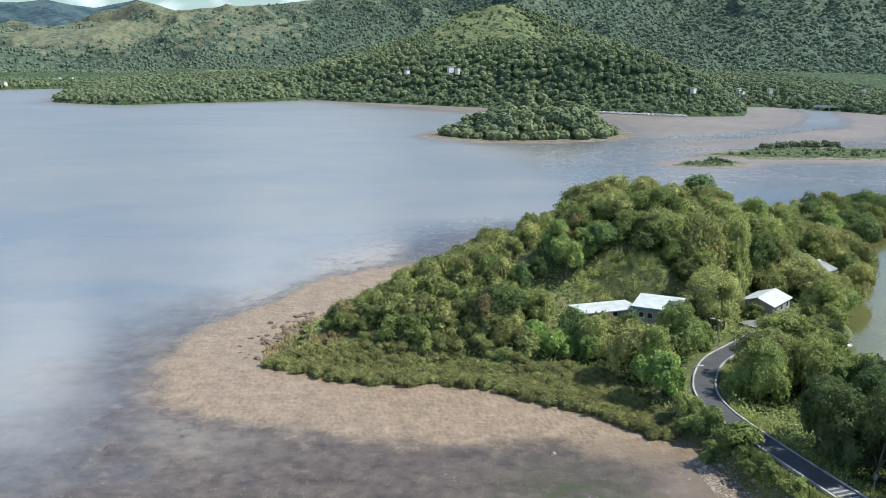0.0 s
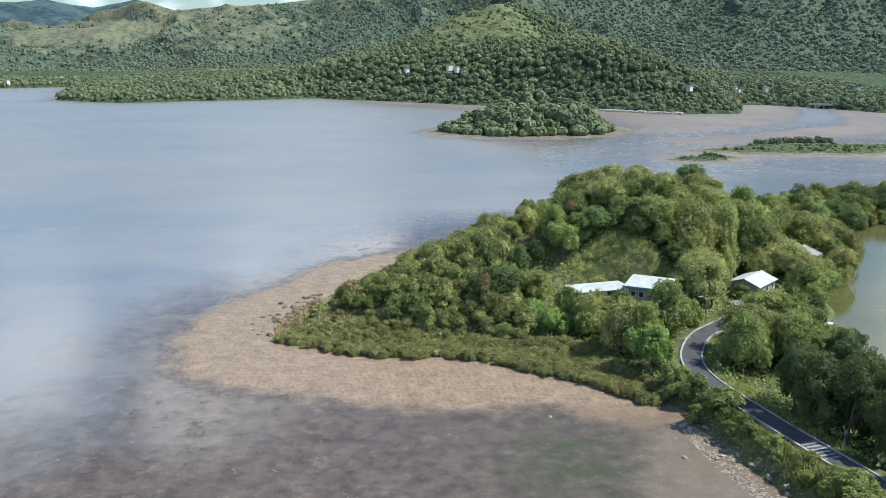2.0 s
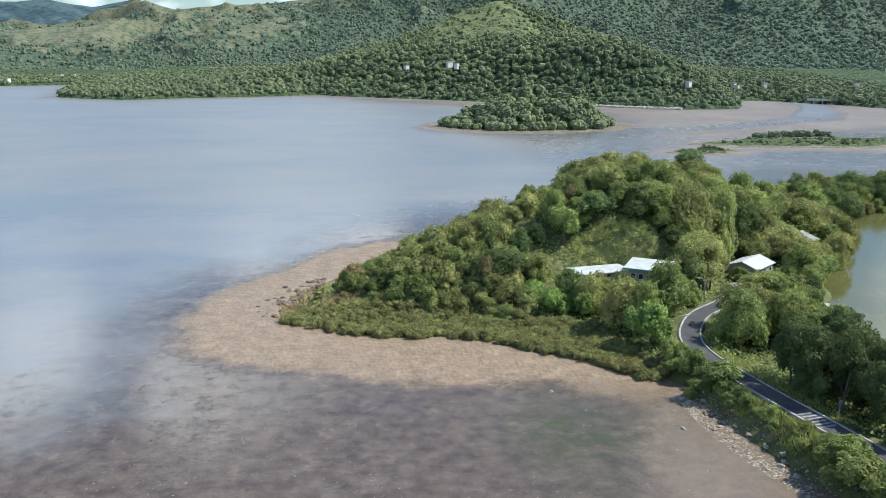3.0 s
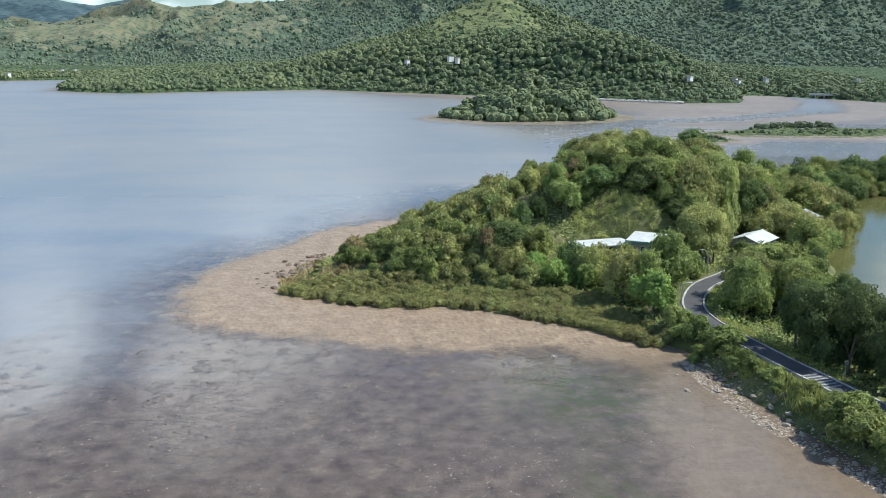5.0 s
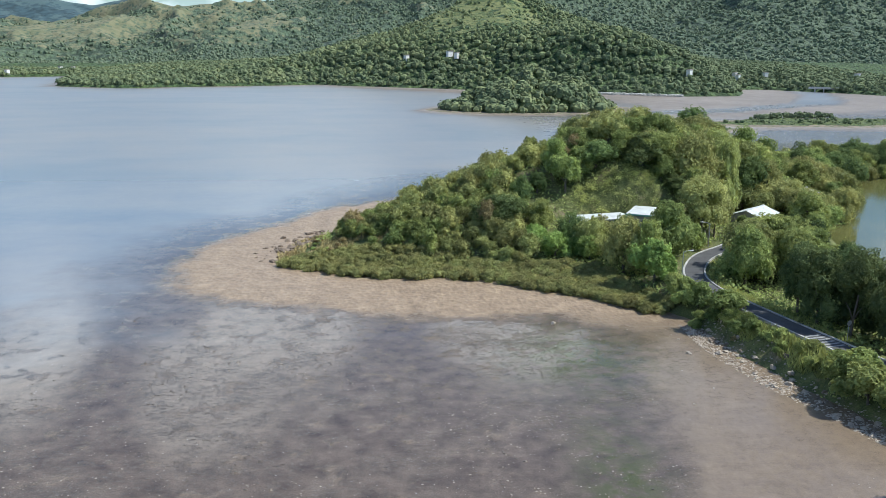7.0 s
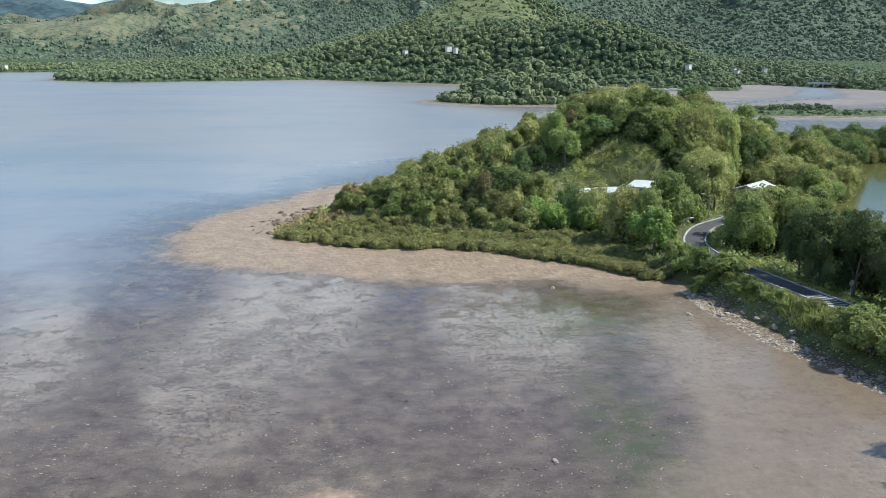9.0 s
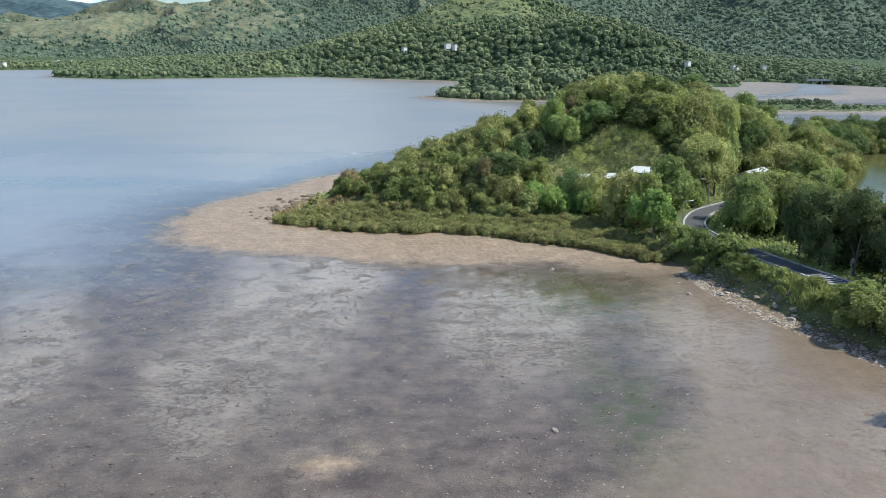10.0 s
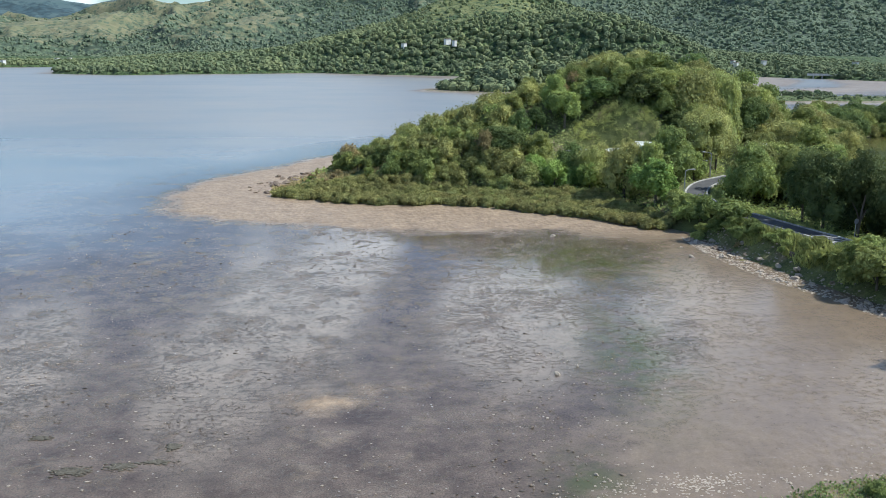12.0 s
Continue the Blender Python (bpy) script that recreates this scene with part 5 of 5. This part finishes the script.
# pebbles strewn on the mud: too many to count
pb = []
while len(pb) < 2000:
    x, y = rng.uniform(8, 60), rng.uniform(46, 132) if len(pb) < 800 else rng.uniform(50, 78)
    d = -float(signed(np.array(x), np.array(y), SHORE))
    if d > 0 and rng.random() < math.exp(-d / 9):
        pb.append((x, y))
pieces = [ball((x, y, 0.05), np.array((1.0, 0.8, 0.55)) * (0.04 + 0.11 * rng.random() ** 2), rng, 5, 4, 0.25) for x, y in pb]
for pick, mat, text in ((pieces[::2], STONE, "small pale pebbles and shells strewn over the mud"), (pieces[1::2], STONE_DARK, "small dark pebbles and clods strewn over the mud")):
    v, f = joined(pick)
    tagged(new("pebbles", mesh("pebbles", v, f, mat)), text, "pebbles", kind="stuff")


def strewn(name, x, y, size, mat, label):
    """Flat little lumps lying on the mud, too many to count."""
    tv, tq, tt = ball((0, 0, 0), 1.0, rng, 6, 4, 0.0)
    n, k = len(x), len(tv)
    v = tv[None] * (1 + rng.uniform(-0.3, 0.3, (n, k, 1))) * np.column_stack([size * rng.uniform(0.8, 2.2, n), size, np.minimum(size * 0.4, 0.09)])[:, None]
    v = v + np.column_stack([x, y, np.full(n, 0.02)])[:, None]
    step = (np.arange(n) * k)[:, None, None]
    tagged(new(name, mesh(name, v.reshape(-1, 3), [(tq[None] + step).reshape(-1, 4), (tt[None] + step).reshape(-1, 3)], mat, True)), label, "debris", kind="stuff")


CLOD = plain("wet_mud_clod", (0.05, 0.042, 0.034), (0.12, 0.1, 0.08), 0.6, 1.5, bump=0.02)
WEED = plain("dark_sea_weed", (0.06, 0.052, 0.036), (0.13, 0.115, 0.085), 0.7, 2.0, bump=0.02)
cx3, cy3 = rng.uniform(-48, 40, 9000), rng.uniform(44, 142, 9000)
k = (fbm(cx3 / 7, cy3 / 7, 91, 4) > 0.5 + 0.18 * rng.random(9000)) & (signed(cx3, cy3, SHORE) < -3)
strewn("mud_clods", cx3[k], cy3[k], 0.03 + 0.09 * rng.random(k.sum()) ** 3, CLOD, "dark clods and scraps lying on the wet mud")
cx3, cy3 = rng.uniform(-48, 42, 5200), rng.uniform(44, 130, 5200)
k = (fbm(cx3 / 9, cy3 / 9, 95, 4) > 0.42 + 0.2 * rng.random(5200)) & (signed(cx3, cy3, SHORE) < -1)
strewn("shells", cx3[k], cy3[k], 0.03 + 0.07 * rng.random(k.sum()) ** 3, STONE, "pale shells scattered over the wet mud")
# weed left in flat heaps, and a tide line across the low mound
for x, y, a, b, n in ((-22.8, 56.7, 1.1, 0.55, 240), (-19.4, 57.3, 0.9, 0.4, 180), (-16.9, 57.8, 0.9, 0.25, 144), (-16.3, 60.3, 0.5, 0.45, 104), (-27.0, 62.5, 0.6, 0.3, 72)):
    strewn("weed_heap", x + rng.normal(0, a * 0.55, n), y + rng.normal(0, b * 0.6, n), rng.uniform(0.05, 0.13, n), WEED, "flat heap of dark weed on the mud")
tide = catmull([(-8.3, 66.2), (-7.4, 65.7), (-6.7, 66.8), (-5.8, 68.8), (-5.0, 69.4), (-3.8, 68.9)], 0.06)
strewn("tide_line", tide[:, 0] + rng.normal(0, 0.1, len(tide)), tide[:, 1] + rng.normal(0, 0.14, len(tide)), rng.uniform(0.03, 0.09, len(tide)), CLOD, "dark tide line of scraps across a low mound")


def grass(name, x, y, tall, mat, label):
    n = len(x)
    z = np.maximum(land(x, y), 0.0)
    a = rng.uniform(0, 2 * np.pi, n)
    w = tall * rng.uniform(0.1, 0.2, n)
    h = tall * rng.uniform(0.5, 1.2, n)
    lean = rng.normal(0, 0.35, (n, 2)) * h[:, None]
    dx, dy = np.cos(a) * w, np.sin(a) * w
    v = np.stack([np.column_stack([x - dx, y - dy, z - 0.05]), np.column_stack([x + dx, y + dy, z - 0.05]),
                  np.column_stack([x + dx * 0.6 + lean[:, 0] * 0.5, y + dy * 0.6 + lean[:, 1] * 0.5, z + h * 0.6]), np.column_stack([x + lean[:, 0], y + lean[:, 1], z + h])], 1).reshape(-1, 3)
    tagged(new(name, mesh(name, v, np.arange(4 * n).reshape(-1, 4), mat)), label, "grass", kind="stuff")


gx2, gy2 = rng.uniform(46, 72, 42000), rng.uniform(74, 140, 42000)
gsd2, grd2 = signed(gx2, gy2, SHORE), to_line(gx2, gy2, ROAD_COARSE)[0]
k = (gsd2 > 2.6 + 4.5 * fbm(gx2 / 4, gy2 / 4, 33, 2)) & (grd2 > 2.9) & (gx2 < np.interp(gy2, [74, 111, 140], [68, 63, 57])) & (gy2 < 131)
grass("bank_grass", gx2[k], gy2[k], 0.95, FOL_YELLOW, "long yellow-green grass on the bank below the lane")
gx2, gy2 = rng.uniform(58, 74, 16000), rng.uniform(112, 172, 16000)
grd2 = to_line(gx2, gy2, ROAD_COARSE)[0]
k = (grd2 > 2.8) & (grd2 < 7) & (gx2 > np.interp(gy2, [112, 142, 160, 172], [63, 57, 62, 72]))
grass("verge_grass", gx2[k], gy2[k], 0.5, FOL_YELLOW, "short bright grass verge inside the bend of the lane")
gx2, gy2 = rng.uniform(-24, 6, 16000), rng.uniform(170, 206, 16000)
k = (signed(gx2, gy2, SHORE) > 0.8) & (to_line(gx2, gy2, MANGROVE)[0] > 2.5) & (fbm(gx2 / 4, gy2 / 4, 35, 3) > 0.38)
grass("tip_grass", gx2[k], gy2[k], 0.7, FOL_BROWN, "dry brownish grass and low scrub at the tip of the headland")
gx2, gy2 = rng.uniform(24, 56, 46000), rng.uniform(40, 62, 46000)
k = (signed(gx2, gy2, SHORE) > 0.5 + 2.4 * fbm(gx2 / 3, gy2 / 3, 37, 2)) & (to_line(gx2, gy2, ROAD_COARSE)[0] > 2.9)
cx2 = rng.integers(0, 9, 2600)
wx, wy = np.array([41.8, 40.2, 43.5, 38.0, 39.5, 36.6, 42.5, 41.0, 37.5])[cx2], np.array([62.9, 61.0, 64.5, 57.5, 59.0, 55.4, 61.2, 58.5, 59.5])[cx2]
wx, wy = wx + rng.normal(0, 0.75, len(wx)), wy + rng.normal(0, 0.6, len(wx))
bx2, by2 = np.repeat(gx2[k][::9], 7) + rng.normal(0, 0.25, 7 * len(gx2[k][::9])), np.repeat(gy2[k][::9], 7) + rng.normal(0, 0.25, 7 * len(gx2[k][::9]))
v, f = leaves(np.column_stack([bx2, by2, np.maximum(land(bx2, by2), 0.0) + rng.uniform(0.05, 0.4, len(bx2))]), np.tile([0, -0.2, 1.0], (len(bx2), 1)), rng.uniform(0.07, 0.16, len(bx2)), rng, 0.6)
tagged(new("bank_scrub", mesh("bank_scrub", v, f, FOL_DARK)), "low green scrub covering the near bank", "undergrowth", kind="stuff")
grass("shore_weed", wx, wy, 0.13, FOL_OLIVE, "patches of low green weed on the muddy shore")
grass("near_bank_grass", gx2[k], gy2[k], 0.3, FOL_OLIVE, "green grass and scrub on the near bank")
for x, y, sc in ((61.0, 73, 1.0), (59.0, 68.5, 0.8), (49, 57, 0.5), (64.5, 80, 1.1), (44, 52.5, 0.45), (41, 50.5, 0.5), (37, 50, 0.4), (34, 49.5, 0.45)):
    plant("thicket", x, y, float(land(np.array(x), np.array(y))) - 0.2, sc, "bushes on the bank")
for k in range(34):
    x, y = rng.uniform(-22, -6), rng.uniform(177, 204)
    if float(signed(np.array(x), np.array(y), SHORE)) > 1.2:
        plant(("bush", "brown", "brown", "thicket")[k % 4], x, y, float(land(np.array(x), np.array(y))) - 0.2, rng.uniform(0.2, 0.5), "scrub at the tip", 0.7)

# ---- across the bay: village houses, sea wall and bridge ----
FAR_WALL = plain("white_render", (0.62, 0.6, 0.56), (0.78, 0.77, 0.74), 0.8, 0.4)
FAR_ROOF = plain("tiled_roof_far", (0.3, 0.24, 0.2), (0.45, 0.38, 0.33), 0.8, 0.4)


def village_house(x, y, z, w, d, h, turn):
    top = tagged(new("village_house"), "small white village house among the trees across the bay", "house", "village houses")
    top.matrix_basis = pose(x, y, z, 0, 0, turn)
    part("wall", boxes("wall", [(-w / 2, -d / 2, -4, w / 2, d / 2, h)], FAR_WALL), top)
    part("roof", boxes("roof", [(-w / 2 - 0.4, -d / 2 - 0.4, h, w / 2 + 0.4, d / 2 + 0.4, h + 0.5)], FAR_ROOF), top)


def on_ray(px, dist):
    """A bearing given as degrees, at that distance."""
    a = radians(px)
    return 2 + math.sin(a) * dist, 11 + math.cos(a) * dist


def settle(bear, drop):
    """Where a line of sight at that bearing (degrees) and slope meets the far land."""
    for d in range(780, 1540, 6):
        x, y = on_ray(bear, d)
        z = float(far_soil(np.array(x), np.array(y)))
        if far_sd(np.array(x), np.array(y)) > 12 and z + 4.0 >= 62 - drop * d:
            break
    return x, y, z


for bear, drop, w, h in ((1.65, 0.036, 8, 6), (4.45, 0.034, 11, 6), (4.9, 0.035, 6, 5), (-19.4, 0.041, 10, 5), (-18.7, 0.041, 8, 5), (-23.0, 0.05, 14, 4), (-22.3, 0.049, 10, 4),
                         (19.7, 0.053, 8, 6), (22.4, 0.05, 7, 9), (22.6, 0.053, 6, 6), (24.2, 0.05, 7, 5), (29.3, 0.047, 10, 5)):
    x, y, z = settle(bear, drop)
    village_house(x, y - 5, z + 6.0, 0.6 * w, 4, min(h, 5.0) * 0.42, 48 - bear + rng.uniform(-12, 12))

LIMESTONE = plain("pale_limestone", (0.5, 0.47, 0.42), (0.78, 0.75, 0.69), 0.9, 0.3)
# pale rubble sea wall along the foot of the far hill
wall_pts = catmull([(150, 836), (192, 809), (230, 788), (268, 764)], 1.6)
pieces = [ball((x + rng.normal(0, 0.5), y - 2.0 + rng.normal(0, 0.8), rng.uniform(0.2, 1.9)), np.array((1.3, 1.0, 0.8)) * rng.uniform(0.3, 0.75), rng, 6, 4, 0.3) for x, y in wall_pts for _ in range(9)]
v, f = joined(pieces)
tagged(new("sea_wall", mesh("sea_wall", v, f, LIMESTONE)), "pale rubble sea wall at the foot of the far hill", "sea wall", kind="stuff")

bridge = tagged(new("bridge"), "low grey concrete bridge over the river mouth", "bridge")
bridge.matrix_basis = pose(441, 838, 3.2, 0, 0, -25)
part("deck", boxes("deck", [(-18, -3, 0, 18, 3, 0.8)], CONCRETE), bridge)
for side in (-2.9, 2.7):
    part("parapet", boxes("parapet", [(-18, side, 0.8, 18, side + 0.2, 1.9)], CONCRETE), bridge)
for u in (-12, -4, 4, 12):
    part("pier", boxes("pier", [(u - 0.5, -2.5, -4.5, u + 0.5, 2.5, 0)], CONCRETE), bridge)

# a small boat moored on the lagoon
boat = tagged(new("boat"), "small white boat moored at the lagoon's edge", "boat")
boat.matrix_basis = pose(99.5, 178.5, 0.3, 0, 0, 35)
bm = bmesh.new()
ring = []
for k, (u, w) in enumerate(((-1.7, 0.5), (-1.0, 0.65), (0.2, 0.68), (1.2, 0.45), (1.9, 0.05))):
    ring.append([bm.verts.new((u, -w, 0.45)), bm.verts.new((u, -w * 0.6, 0.0)), bm.verts.new((u, w * 0.6, 0.0)), bm.verts.new((u, w, 0.45)), bm.verts.new((u, w * 0.85, 0.42)), bm.verts.new((u, w * 0.5, 0.12)), bm.verts.new((u, -w * 0.5, 0.12)), bm.verts.new((u, -w * 0.85, 0.42))])
for a, b in zip(ring, ring[1:]):
    for i in range(8):
        bm.faces.new((a[i], a[(i + 1) % 8], b[(i + 1) % 8], b[i]))
bm.faces.new(ring[0])
hull = bpy.data.meshes.new("hull")
bm.to_mesh(hull)
bm.free()
hull.materials.append(FRAME)
part("hull", hull, boat)
part("bench", boxes("bench", [(-0.2, -0.55, 0.28, 0.15, 0.55, 0.34)], TIMBER), boat)

# white bars painted across the lane
PAINT = plain("worn_road_paint", (0.16, 0.16, 0.16), (0.42, 0.42, 0.4), 0.85, 1.5)
for k in range(6):
    bar = tagged(new("road_marking", boxes("road_marking", [(-1.1, -0.2, 0.0, 1.7, 0.2, 0.006)], PAINT)), "worn white bar painted across the asphalt lane", kind="structure")
    bar.matrix_basis = pose(63.55 - 0.24 * k, 109.6 + 0.9 * k, ROAD_Z + 0.004, 0, 0, 15)
